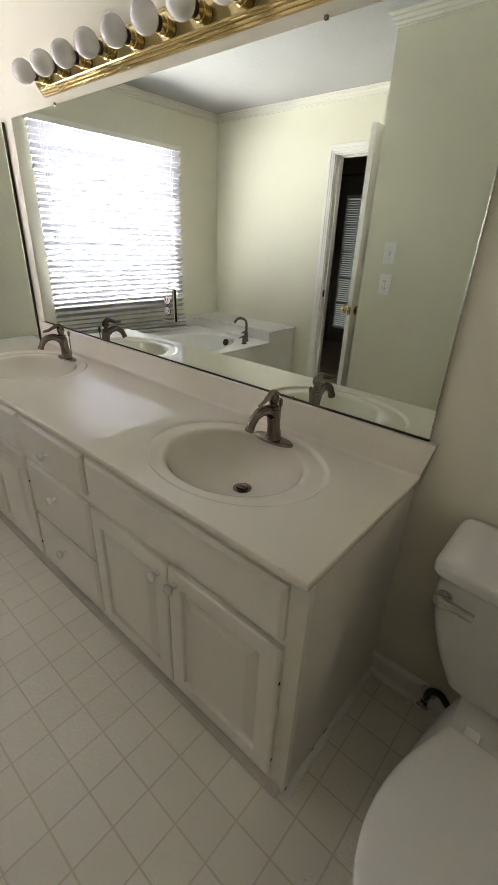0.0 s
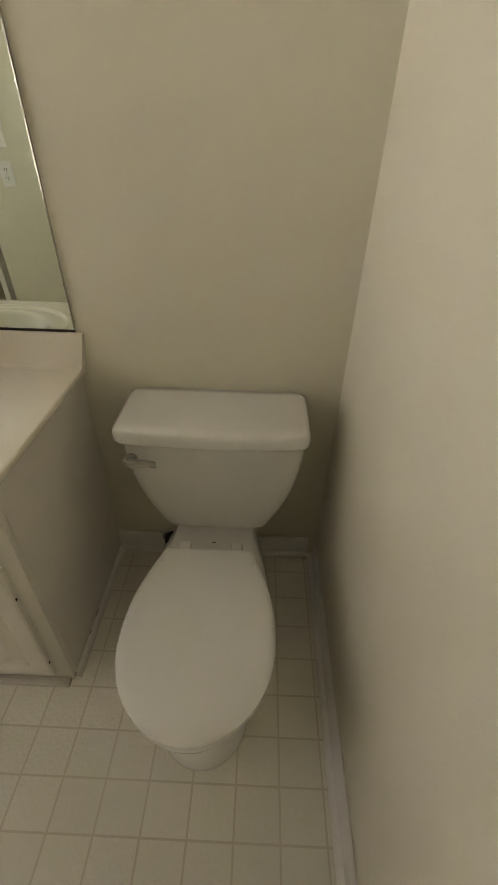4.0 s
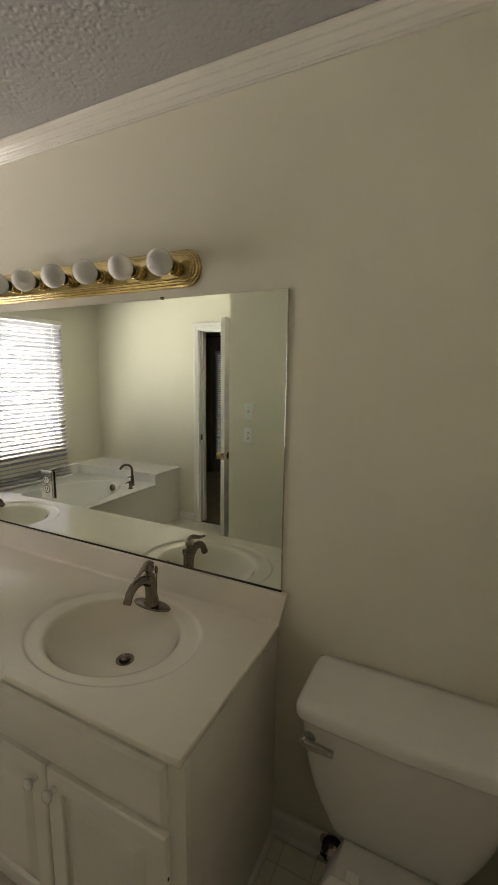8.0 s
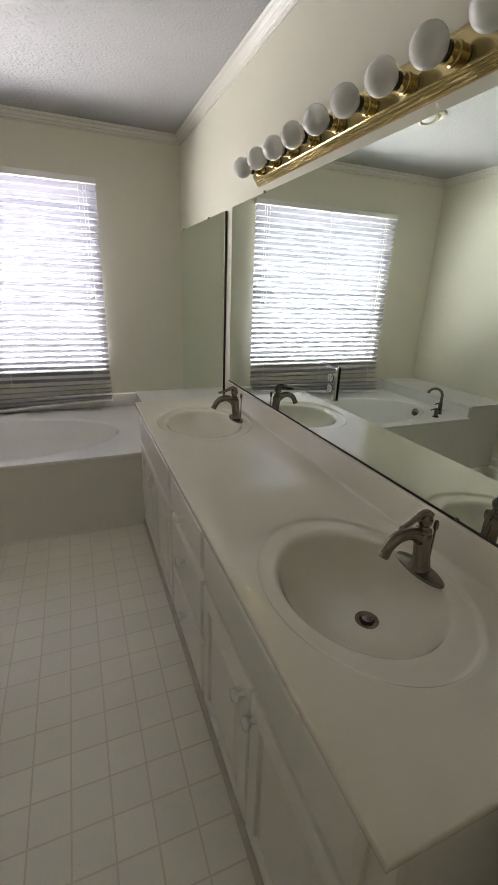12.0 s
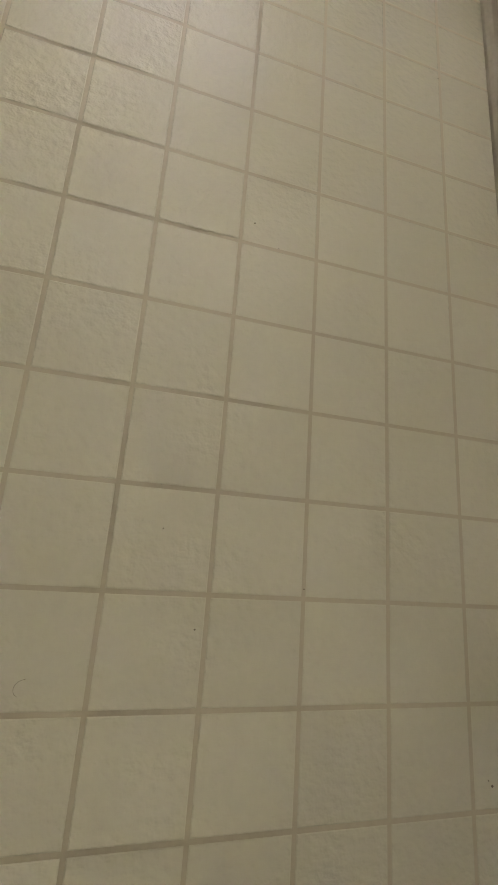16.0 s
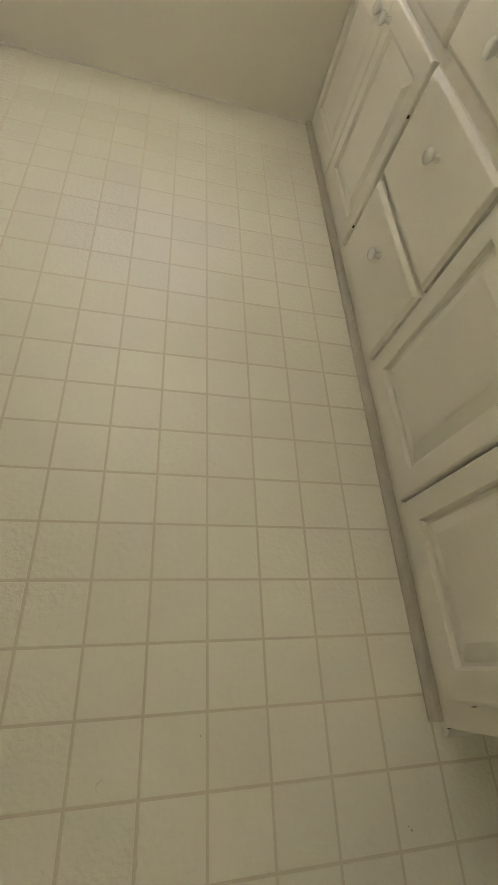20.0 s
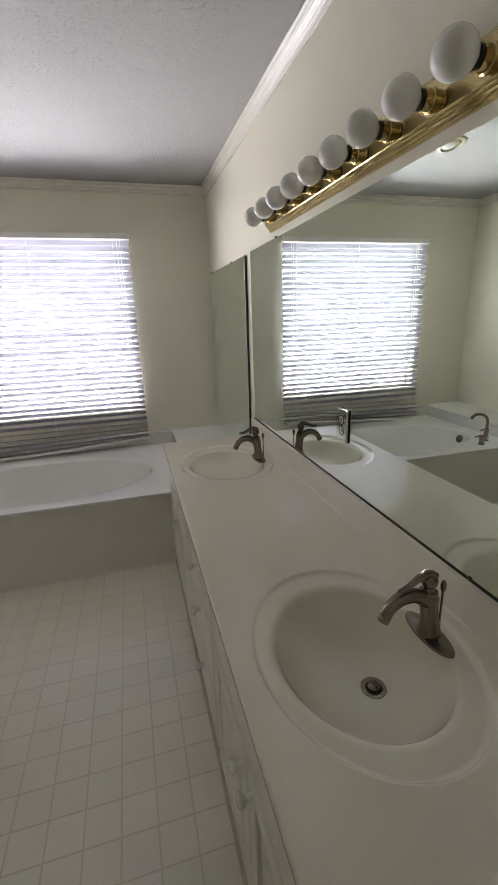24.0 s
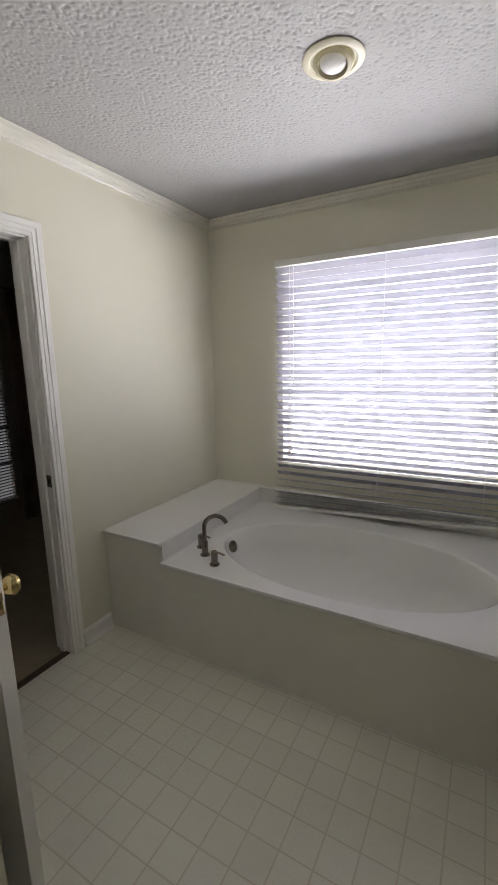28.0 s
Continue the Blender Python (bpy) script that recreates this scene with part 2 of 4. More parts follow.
def tube(bm, pts, radii, seg=10, flat=1.0):
    pts = [Vector(p) for p in pts]
    if not isinstance(radii, (list, tuple)):
        radii = [radii] * len(pts)
    side, rings = None, []
    for i, p in enumerate(pts):
        d = (pts[min(i + 1, len(pts) - 1)] - pts[max(i - 1, 0)]).normalized()
        if side is None:
            side = d.orthogonal().normalized()
        side = (side - d * side.dot(d)).normalized()
        up = d.cross(side)
        rings.append([p + radii[i] * (math.cos(2 * math.pi * k / seg) * side + flat * math.sin(2 * math.pi * k / seg) * up) for k in range(seg)])
    return loft(bm, rings)


def bend(pts, n=8):
    """A smooth line through the points (Catmull-Rom)."""
    p = [Vector(q) for q in pts]
    p = [2 * p[0] - p[1]] + p + [2 * p[-1] - p[-2]]
    out = []
    for i in range(1, len(p) - 2):
        for k in range(n):
            t = k / n
            a, b, c, d = p[i - 1 : i + 3]
            out.append(0.5 * (2 * b + (c - a) * t + (2 * a - 5 * b + 4 * c - d) * t * t + (3 * b - a - 3 * c + d) * t**3))
    return out + [p[-2]]


def ball(bm, c, r, seg=20, squash=1.0):
    vs = bmesh.ops.create_uvsphere(bm, u_segments=seg, v_segments=seg * 2 // 3, radius=r)["verts"]
    for v in vs:
        v.co = Vector((v.co.x, v.co.y, v.co.z * squash)) + Vector(c)
    return bm


def nested(bm, rects, axis="x"):
    """A panel from rectangles (u0, u1, v0, v1, depth), from the back edge to the middle."""
    rings = []
    for u0, u1, v0, v1, d in rects:
        c = [(u0, v0), (u1, v0), (u1, v1), (u0, v1)]
        rings.append([(d, u, v) if axis == "x" else (u, d, v) if axis == "y" else (u, v, d) for u, v in c])
    return loft(bm, rings)


def shrink(r, k):
    return (r[0] + k, r[1] - k, r[2] + k, r[3] - k)

# ---- the shell ----
XV, YN, YS, XW, XC, YC, ZC = 0.0, 3.355, -0.765, -2.55, -1.60, 1.075, 2.45
TH = 0.11
WX0, WX1, WZ0, WZ1 = -1.978, -0.638, 0.785, 2.075
DY0, DY1, DZ1 = 1.183, 1.943, 2.03

structure("wall_east", boxed((XV, YS - TH, 0), (XV + TH, YN + TH, ZC)), WALL, "cream painted wall behind the long vanity", "wall")
structure("wall_south", boxed((XC - TH, YS - TH, 0), (XV, YS, ZC)), WALL, "cream painted wall beside the toilet", "wall")
bm = bmesh.new()
box(bm, (XC - TH, YS, 0), (XC, YC - TH, ZC))
structure("wall_closet_side", bm, WALL, "cream painted wall that holds the light switch", "wall")
structure("wall_closet_end", boxed((XW, YC - TH, 0), (XC, YC, ZC)), WALL, "cream painted closet end behind the open door", "wall")
bm = bmesh.new()
box(bm, (XW - TH, YN, 0), (WX0, YN + TH, ZC))
box(bm, (WX1, YN, 0), (XV, YN + TH, ZC))
box(bm, (WX0, YN, 0), (WX1, YN + TH, WZ0))
box(bm, (WX0, YN, WZ1), (WX1, YN + TH, ZC))
structure("wall_north", bm, WALL, "cream painted wall with a wide window opening", "wall")
bm = bmesh.new()
box(bm, (XW - TH, YC - TH, 0), (XW, DY0 - 0.02, ZC))
box(bm, (XW - TH, DY1 + 0.02, 0), (XW, YN, ZC))
box(bm, (XW - TH, DY0 - 0.02, DZ1 + 0.02), (XW, DY1 + 0.02, ZC))
structure("wall_west", bm, WALL, "cream painted wall with the bedroom doorway", "wall")


def knockdown_ceiling(step=0.0046, depth=0.0028):
    """Slab with a pitted sheet under it: troweled plaster with small ragged hollows."""
    nx, ny = round((XV - XW) / step), round((YN - YS) / step)
    rng = np.random.default_rng(5)
    fx, fy = np.fft.fftfreq(nx + 1, step)[:, None], np.fft.rfftfreq(ny + 1, step)[None, :]

    def grain(wave, width):
        f = np.hypot(fx, fy)
        field = np.fft.irfft2(np.fft.rfft2(rng.standard_normal((nx + 1, ny + 1))) * np.exp(-(((f - 1 / wave) * width) ** 2)), (nx + 1, ny + 1))
        return field / field.std()

    n = grain(0.023, 0.022) + 0.5 * grain(0.013, 0.016)
    patches = grain(0.30, 0.3)
    hollow = np.clip((n - 1.12 - 0.15 * patches) / 0.30, 0, 1)
    z = ZC + depth * hollow + 0.00012 * np.clip(grain(0.02, 0.03), -1.5, 1.5) + 0.001
    xs, ys = np.linspace(XW, XV, nx + 1), np.linspace(YS, YN, ny + 1)
    co = np.stack([np.broadcast_to(xs[:, None], z.shape), np.broadcast_to(ys[None, :], z.shape), z], -1).reshape(-1, 3)
    i, j = np.meshgrid(np.arange(nx), np.arange(ny), indexing="ij")
    keep = ((xs[:-1, None] >= XC - 0.02) | (ys[None, :-1] >= YC - 0.02)).ravel()
    q = (i * (ny + 1) + j).ravel()[keep]
    faces = np.stack([q, q + 1, q + ny + 2, q + ny + 1], -1)
    used = np.zeros(len(co), bool)
    used[faces.ravel()] = True
    faces = (np.cumsum(used) - 1)[faces]
    co = co[used]
    slab = bmesh.new()
    box(slab, (XW - TH, YC - TH, ZC + 0.008), (XV + TH, YN + TH, ZC + 0.08))
    box(slab, (XC - TH, YS - TH, ZC + 0.008), (XV + TH, YC - TH, ZC + 0.08))
    slab.verts.index_update()
    sv = np.array([v.co for v in slab.verts])
    sf = np.array([[v.index for v in f.verts] for f in slab.faces]) + len(co)
    slab.free()
    co, faces = np.concatenate([co, sv]), np.concatenate([faces, sf])
    me = bpy.data.meshes.new("ceiling")
    me.vertices.add(len(co))
    me.vertices.foreach_set("co", co.astype(np.float32).ravel())
    me.loops.add(faces.size)
    me.loops.foreach_set("vertex_index", faces.astype(np.int32).ravel())
    me.polygons.add(len(faces))
    me.polygons.foreach_set("loop_start", np.arange(0, faces.size, 4, dtype=np.int32))
    me.polygons.foreach_set("use_smooth", np.arange(len(faces)) < len(faces) - len(sf))
    me.update(calc_edges=True)
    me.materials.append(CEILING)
    return tagged(new("ceiling", me), "white ceiling with a rough knockdown texture", "ceiling", kind="structure")


knockdown_ceiling()

ROOM = [(XV, YS), (XV, YN), (XW, YN), (XW, YC), (XC, YC), (XC, YS)]


def inset(poly, d):
    out = []
    for i, p in enumerate(poly):
        a, c = Vector(poly[i - 1]), Vector(poly[(i + 1) % len(poly)])
        p = Vector(p)
        e, f = (p - a).normalized(), (c - p).normalized()
        out.append(p + d * (Vector((-e.y, e.x)) + Vector((-f.y, f.x))))
    return out


def sweep_room(profile):
    bm = bmesh.new()
    rings = [[(q.x, q.y, z) for q in inset(ROOM, d)] for d, z in profile]
    return loft(bm, rings + rings[:1], True, False)


CROWN = [(0.001, -0.060), (0.006, -0.060), (0.008, -0.057), (0.008, -0.053), (0.0055, -0.051), (0.0075, -0.048), (0.013, -0.045), (0.017, -0.041), (0.018, -0.037), (0.0155, -0.035),
         (0.019, -0.031), (0.025, -0.027), (0.030, -0.022), (0.031, -0.018), (0.0285, -0.016), (0.032, -0.013), (0.039, -0.010), (0.044, -0.006), (0.045, -0.001), (0.001, -0.001)]
CROWN = [(d, ZC + z) for d, z in CROWN]
structure("trim_crown", sweep_room(CROWN), CROWNPAINT, "glossy white stepped crown moulding round the ceiling", "crown moulding")


def skirting(name, p, q, label):
    """Baseboard with a shoe strip along the wall from p to q, the room on its left."""
    p, q = Vector(p), Vector(q)
    e = (q - p).normalized()
    inw = Vector((-e.y, e.x))
    root = thing(name, (p.x, p.y, 0), label, "baseboard", kind="structure")

    def run(profile):
        rings = [[((r + inw * d).x, (r + inw * d).y, z) for d, z in profile] for r in (p, q)]
        return loft(bmesh.new(), rings)

    part("board", run([(0.001, 0.001), (0.014, 0.001), (0.014, 0.070), (0.011, 0.078), (0.007, 0.082), (0.006, 0.086), (0.001, 0.088)]), TRIM, root)
    part("shoe_strip", run([(0.0145, 0.001), (0.031, 0.001), (0.030, 0.008), (0.025, 0.015), (0.0145, 0.019)]), TRIM, root)


skirting("baseboard", (XC, YS), (-0.034, YS), "white baseboard with a shoe strip along the toilet wall")
skirting("baseboard", (XV, YS + 0.032), (XV, 0.012), "white baseboard behind the toilet")
skirting("baseboard", (XC, YC), (XC, YS + 0.032), "white baseboard under the light switch wall")
skirting("baseboard", (XW + 0.034, YC), (XC + 0.032, YC), "white baseboard behind the open door")
skirting("baseboard", (XW, 2.213), (XW, 2.024), "short white baseboard between doorway and tub")

# The bedroom beyond the doorway.
BX, BY0, BY1 = -4.70, 0.1, 3.75
structure("bedroom_floor", boxed((BX - 0.1, BY0, -0.05), (XW - TH + 0.075, BY1, 0.004)), CARPET, "brown carpet of the dim bedroom", "carpet")
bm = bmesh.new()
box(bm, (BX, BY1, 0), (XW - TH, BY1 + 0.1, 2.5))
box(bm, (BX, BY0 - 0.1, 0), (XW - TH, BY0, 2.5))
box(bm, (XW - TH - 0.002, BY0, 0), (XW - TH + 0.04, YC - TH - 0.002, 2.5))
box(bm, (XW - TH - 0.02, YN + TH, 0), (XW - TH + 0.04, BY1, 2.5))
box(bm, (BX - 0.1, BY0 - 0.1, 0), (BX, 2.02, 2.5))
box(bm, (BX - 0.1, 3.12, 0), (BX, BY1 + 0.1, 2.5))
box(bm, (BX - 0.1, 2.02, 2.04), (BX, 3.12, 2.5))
structure("bedroom_walls", bm, BEDWALL, "bedroom walls seen through the doorway, dimness put into their colour", "wall")
structure("bedroom_ceiling", boxed((BX - 0.1, BY0 - 0.1, 2.5), (XW - TH, BY1 + 0.1, 2.58)), BEDWALL, "bedroom ceiling, dimness put into its colour", "ceiling")

# ---- window and blind ----
win = thing("window_1", (-1.31, YN + 0.08, WZ0), "white framed window behind the closed blind", "window", kind="structure")
bm = bmesh.new()
for a, b in (((WX0, WZ0), (WX0 + 0.022, WZ1)), ((WX1 - 0.022, WZ0), (WX1, WZ1)), ((WX0 + 0.022, WZ0), (WX1 - 0.022, WZ0 + 0.022)), ((WX0 + 0.022, WZ1 - 0.022), (WX1 - 0.022, WZ1))):
    box(bm, (a[0], YN + 0.082, a[1]), (b[0], YN + 0.106, b[1]), 0.003)
part("window_frame", bm, TRIM, win)
for z0, z1 in ((WZ0 + 0.022, WZ1 - 0.022),):
    p = part("pane", boxed((WX0 + 0.022, YN + 0.092, z0), (WX1 - 0.022, YN + 0.096, z1)), GLASS, win)
    p.visible_shadow = False

structure("backdrop", boxed((-4.6, 4.9, -1.6), (2.0, 4.95, 4.6)), daylight(BACKDROP), "bright hazy distance outside the window", "backdrop")
structure("backdrop_west", boxed((-8.05, -1.0, -1.5), (-8.0, 6.0, 6.0)), daylight(BACKDROP_WEST), "hazy distance outside the bedroom door", "backdrop")
blind = thing("window_blind", (-1.31, 3.27, 0.5), "white two inch slatted blind, closed and hanging below the window", "window blind")
BLX0, BLX1, BLY = -2.002, -0.613, 3.312


def slat_mesh(half, tilt, name):
    prof = []
    for k in range(7):
        u = -1 + k / 3
        prof.append((u * 0.025, 0.0028 * (1 - u * u)))
    pts = [(u, w + 0.0013) for u, w in prof] + [(u, w - 0.0013) for u, w in reversed(prof)]
    c, s = math.cos(tilt), math.sin(tilt)
    rings = [[(x, u * c - w * s, u * s + w * c) for u, w in pts] for x in (-half, half)]
    b = loft(bmesh.new(), rings)
    bmesh.ops.recalc_face_normals(b, faces=b.faces)
    me = bpy.data.meshes.new(name)
    b.to_mesh(me)
    b.free()
    me.materials.append(SLAT)
    me.shade_smooth()
    me.set_sharp_from_angle(angle=0.8)
    return me


rng = random.Random(4)
half = (BLX1 - BLX0) / 2
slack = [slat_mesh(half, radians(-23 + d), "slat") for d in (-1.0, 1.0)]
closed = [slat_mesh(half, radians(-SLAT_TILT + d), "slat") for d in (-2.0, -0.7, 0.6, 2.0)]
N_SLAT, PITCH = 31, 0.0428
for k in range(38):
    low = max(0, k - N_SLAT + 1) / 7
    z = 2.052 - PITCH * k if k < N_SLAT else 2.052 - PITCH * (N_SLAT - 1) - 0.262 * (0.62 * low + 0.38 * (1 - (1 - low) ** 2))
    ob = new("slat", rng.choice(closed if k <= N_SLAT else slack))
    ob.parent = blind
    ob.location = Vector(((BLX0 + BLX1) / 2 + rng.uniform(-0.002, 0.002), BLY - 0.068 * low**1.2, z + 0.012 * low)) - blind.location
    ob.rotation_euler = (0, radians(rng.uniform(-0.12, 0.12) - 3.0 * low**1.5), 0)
bm = boxed((BLX0, 3.218, 0.518), (BLX1, 3.266, 0.535), 0.004)
bmesh.ops.rotate(bm, verts=bm.verts, cent=((BLX0 + BLX1) / 2, 3.242, 0.526), matrix=Matrix.Rotation(radians(-3.1), 3, "Y"))
rail = part("bottom_rail", bm, TRIM, blind)
part("headrail", boxed((BLX0 - 0.004, 3.284, 2.072), (BLX1 + 0.004, YN - 0.002, 2.112), 0.004), TRIM, blind, "white boxed headrail")
for x in (-1.90, -1.31, -0.73):
    for y in (BLY - 0.0195, BLY + 0.0195):
        part("ladder_cord", tube(bmesh.new(), [(x, y, 2.08), (x, y, 0.84), (x, y - 0.066, 0.53)], 0.0012, 5), CORD, blind)
for x, z in ((-1.87, 1.36), (-0.68, 1.36), (-0.70, 1.34)):
    part("pull_cord", tube(bmesh.new(), [(x, 3.278, 2.075), (x + 0.003, 3.276, z)], 0.0014, 5), CORD, blind)
    part("tassel", lathe(bmesh.new(), [(0.002, 0.0), (0.004, -0.006), (0.007, -0.03), (0.006, -0.034)], Matrix.Translation((x + 0.003, 3.276, z)), 10), PLATE, blind)

# ---- doorway and door ----
door = thing("door_frame", (XW, (DY0 + DY1) / 2, 0), "white stepped door casing round the bedroom doorway", "door frame", kind="structure")


def casing(y_in, y_out, z0, z1):
    bm = bmesh.new()
    s = 1 if y_out > y_in else -1
    prof = [(0, 0.0), (0, 0.010), (0.004, 0.013), (0.016, 0.013), (0.019, 0.016), (0.034, 0.016), (0.038, 0.020), (0.062, 0.020), (0.065, 0.017), (0.065, 0.0)]
    rings = []
    for z, mitre in ((z0, 0.0), (z1, 1.0)):
        rings.append([(XW + 0.001 + d, y_in + s * w, z + mitre * w) for w, d in prof])
    return loft(bm, rings)


part("casing", casing(DY1 + 0.008, DY1 + 0.073, 0.0, DZ1 + 0.008), TRIM, door)
part("casing", casing(DY0 - 0.008, DY0 - 0.073, 0.0, DZ1 + 0.008), TRIM, door)
prof = [(0, 0.0), (0, 0.010), (0.004, 0.013), (0.016, 0.013), (0.019, 0.016), (0.034, 0.016), (0.038, 0.020), (0.062, 0.020), (0.065, 0.017), (0.065, 0.0)]
part("casing", loft(bmesh.new(), [[(XW + 0.001 + d, y + s * w, DZ1 + 0.008 + w) for w, d in prof] for y, s in ((DY0 - 0.008, -1), (DY1 + 0.008, 1))]), TRIM, door)
for y0, y1, st in ((DY0 - 0.02, DY0, 1), (DY1, DY1 + 0.02, -1)):
    part("jamb", boxed((XW - TH - 0.005, y0, 0), (XW, y1, DZ1), 0.001), TRIM, door)
part("jamb", boxed((XW - TH - 0.005, DY0 - 0.02, DZ1), (XW, DY1 + 0.02, DZ1 + 0.02), 0.001), TRIM, door)
part("stop", boxed((XW - 0.075, DY1 - 0.012, 0), (XW - 0.042, DY1, DZ1 - 0.012), 0.002), TRIM, door)
part("stop", boxed((XW - 0.075, DY0 + 0.012, DZ1 - 0.012), (XW - 0.042, DY1, DZ1), 0.002), TRIM, door)
strike = part("strike_plate", boxed((XW - 0.037, DY1 - 0.0025, 0.905), (XW - 0.004, DY1 - 0.0003, 0.965), 0.001), THRESH, door, "dark strike plate")
part("latch_hole", boxed((XW - 0.028, DY1 - 0.0032, 0.922), (XW - 0.013, DY1 - 0.0026, 0.948)), DARK, strike)
structure("trim_threshold", boxed((XW - 0.05, DY0, -0.002), (XW - 0.012, DY1, 0.006), 0.002), THRESH, "dark metal strip between vinyl and carpet", "threshold")

LX0, LX1, LY0, LY1 = -2.484, -1.700, 1.172, 1.207
leaf = thing("door_1", (LX0, LY0, 0.01), "white panelled interior door standing wide open", "door", kind="structure")
bm = boxed((LX0, LY0, 0.012), (LX1, LY1, 2.025), 0.002)
part("leaf", bm, TRIM, leaf)
for z0, z1 in ((0.20, 0.78), (0.90, 1.50), (1.58, 1.90)):
    for x0, x1 in ((LX0 + 0.11, LX0 + 0.36), (LX1 - 0.36, LX1 - 0.11)):
        for y, s in ((LY1, 1), (LY0, -1)):
            r = (x0, x1, z0, z1)
            rects = [(*r, y + s * 0.0005), (*shrink(r, 0.008), y + s * 0.006), (*shrink(r, 0.02), y + s * 0.003), (*shrink(r, 0.04), y + s * 0.005)]
            part("panel", nested(bmesh.new(), rects, "y"), TRIM, leaf)
KX, KZ = LX1 - 0.065, 0.945
for y, s in ((LY1, 1), (LY0, -1)):
    if s < 0:
        prof = [(0.031, 0.0), (0.031, 0.004), (0.022, 0.008), (0.011, 0.010), (0.010, 0.020), (0.019, 0.026), (0.025, 0.034), (0.024, 0.042), (0.013, 0.047)]
    else:
        prof = [(0.032, 0.0), (0.032, 0.004), (0.024, 0.009), (0.011, 0.012), (0.010, 0.030), (0.018, 0.036), (0.027, 0.047), (0.028, 0.056), (0.022, 0.066), (0.010, 0.070)]
    part("knob", lathe(bmesh.new(), prof, along((KX, y, KZ), (0, s, 0)), 24), BRASS, leaf, "polished brass knob", True)
lp = part("latch_plate", boxed((LX1 - 0.0005, LY0 + 0.005, KZ - 0.029), (LX1 + 0.0012, LY1 - 0.005, KZ + 0.029), 0.0006), BRASS, leaf, "brass latch plate on the edge")
part("latch_bolt", boxed((LX1 + 0.001, LY0 + 0.011, KZ - 0.011), (LX1 + 0.009, LY1 - 0.011, KZ + 0.011), 0.002), DARKBRASS, lp)
for z in (0.25, 1.05, 1.82):
    part("hinge", lathe(bmesh.new(), [(0.0055, 0), (0.0055, 0.09)], Matrix.Translation((LX0 - 0.006, LY1 + 0.002, z - 0.045)), 10), BRASS, leaf)

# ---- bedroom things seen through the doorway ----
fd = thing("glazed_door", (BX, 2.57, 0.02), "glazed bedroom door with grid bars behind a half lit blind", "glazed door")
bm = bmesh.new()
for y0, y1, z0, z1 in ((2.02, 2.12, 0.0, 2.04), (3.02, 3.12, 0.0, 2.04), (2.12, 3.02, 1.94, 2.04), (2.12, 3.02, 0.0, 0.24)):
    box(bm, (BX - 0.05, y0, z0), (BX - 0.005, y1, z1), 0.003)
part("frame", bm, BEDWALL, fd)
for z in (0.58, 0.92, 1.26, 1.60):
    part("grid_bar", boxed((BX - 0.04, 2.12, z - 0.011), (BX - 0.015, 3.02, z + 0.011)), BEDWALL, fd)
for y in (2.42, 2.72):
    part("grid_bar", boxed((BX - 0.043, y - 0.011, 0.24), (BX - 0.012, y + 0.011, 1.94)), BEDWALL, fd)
bb = thing("bedroom_blind", (BX + 0.03, 2.57, 0.2), "narrow slatted blind on the bedroom door", "window blind")
sl = boxed((-0.012, -0.45, -0.0008), (0.012, 0.45, 0.0008))
for v in sl.verts:
    v.co.z += v.co.x * 0.6
sme = bpy.data.meshes.new("slat")
sl.to_mesh(sme)
sl.free()
sme.materials.append(SLAT)
for k in range(58):
    o = new("slat", sme)
    o.parent = bb
    o.location = (0, 0, 0.06 + 0.0285 * k)
part("headrail", boxed((BX + 0.005, 2.11, 1.915), (BX + 0.022, 3.03, 1.955), 0.003), TRIM, bb)
part("bottom_rail", boxed((BX + 0.015, 2.12, 0.225), (BX + 0.045, 3.02, 0.243), 0.003), TRIM, bb)
cur = thing("curtain", (BX + 0.12, 3.30, 0.0), "dark brown pleated curtain reaching the bedroom floor", "curtain")
rings = []
for z, k in ((0.02, 1.0), (0.7, 0.95), (1.5, 0.85), (2.15, 0.8)):
    row = []
    for i in range(60):
        u = i / 59
        row.append((BX + 0.12 + 0.035 * math.sin(u * 8 * 2 * math.pi + 0.4 * z), 3.30 + (u - 0.5) * 0.56 * k, z))
    rings.append(row)
bm = loft(bmesh.new(), rings, False, False)
bmesh.ops.solidify(bm, geom=bm.faces[:], thickness=0.004)
part("cloth", bm, CURTAIN, cur, smooth=True)
part("rod", tube(bmesh.new(), [(BX + 0.12, 1.6, 2.17), (BX + 0.12, 3.7, 2.17)], 0.014, 10), THRESH, cur)

# ---- vanity ----
FX = -0.528  # face frame


def knob(parent, y, z, x):
    prof = [(0.009, 0.0), (0.0085, 0.004), (0.0065, 0.008), (0.0065, 0.014), (0.012, 0.019), (0.0165, 0.024), (0.0165, 0.029), (0.012, 0.033), (0.004, 0.0345)]
    return part("knob", lathe(bmesh.new(), prof, along((x, y, z), (-1, 0, 0)), 18), KNOBWHITE, parent, "white ceramic knob", True, 1.2)


def raised_door(name, y0, y1, z0, z1, parent, label):
    r = (y0, y1, z0, z1)
    xf = FX - 0.019
    rects = [(*r, FX - 0.0005), (*r, xf + 0.005), (*shrink(r, 0.003), xf + 0.0015), (*shrink(r, 0.007), xf), (*shrink(r, 0.054), xf), (*shrink(r, 0.057), xf + 0.003),
             (*shrink(r, 0.060), xf + 0.0105), (*shrink(r, 0.067), xf + 0.0125), (*shrink(r, 0.094), xf + 0.0015), (*shrink(r, 0.097), xf + 0.0005)]
    return part(name, nested(bmesh.new(), rects), CABINET, parent, label)


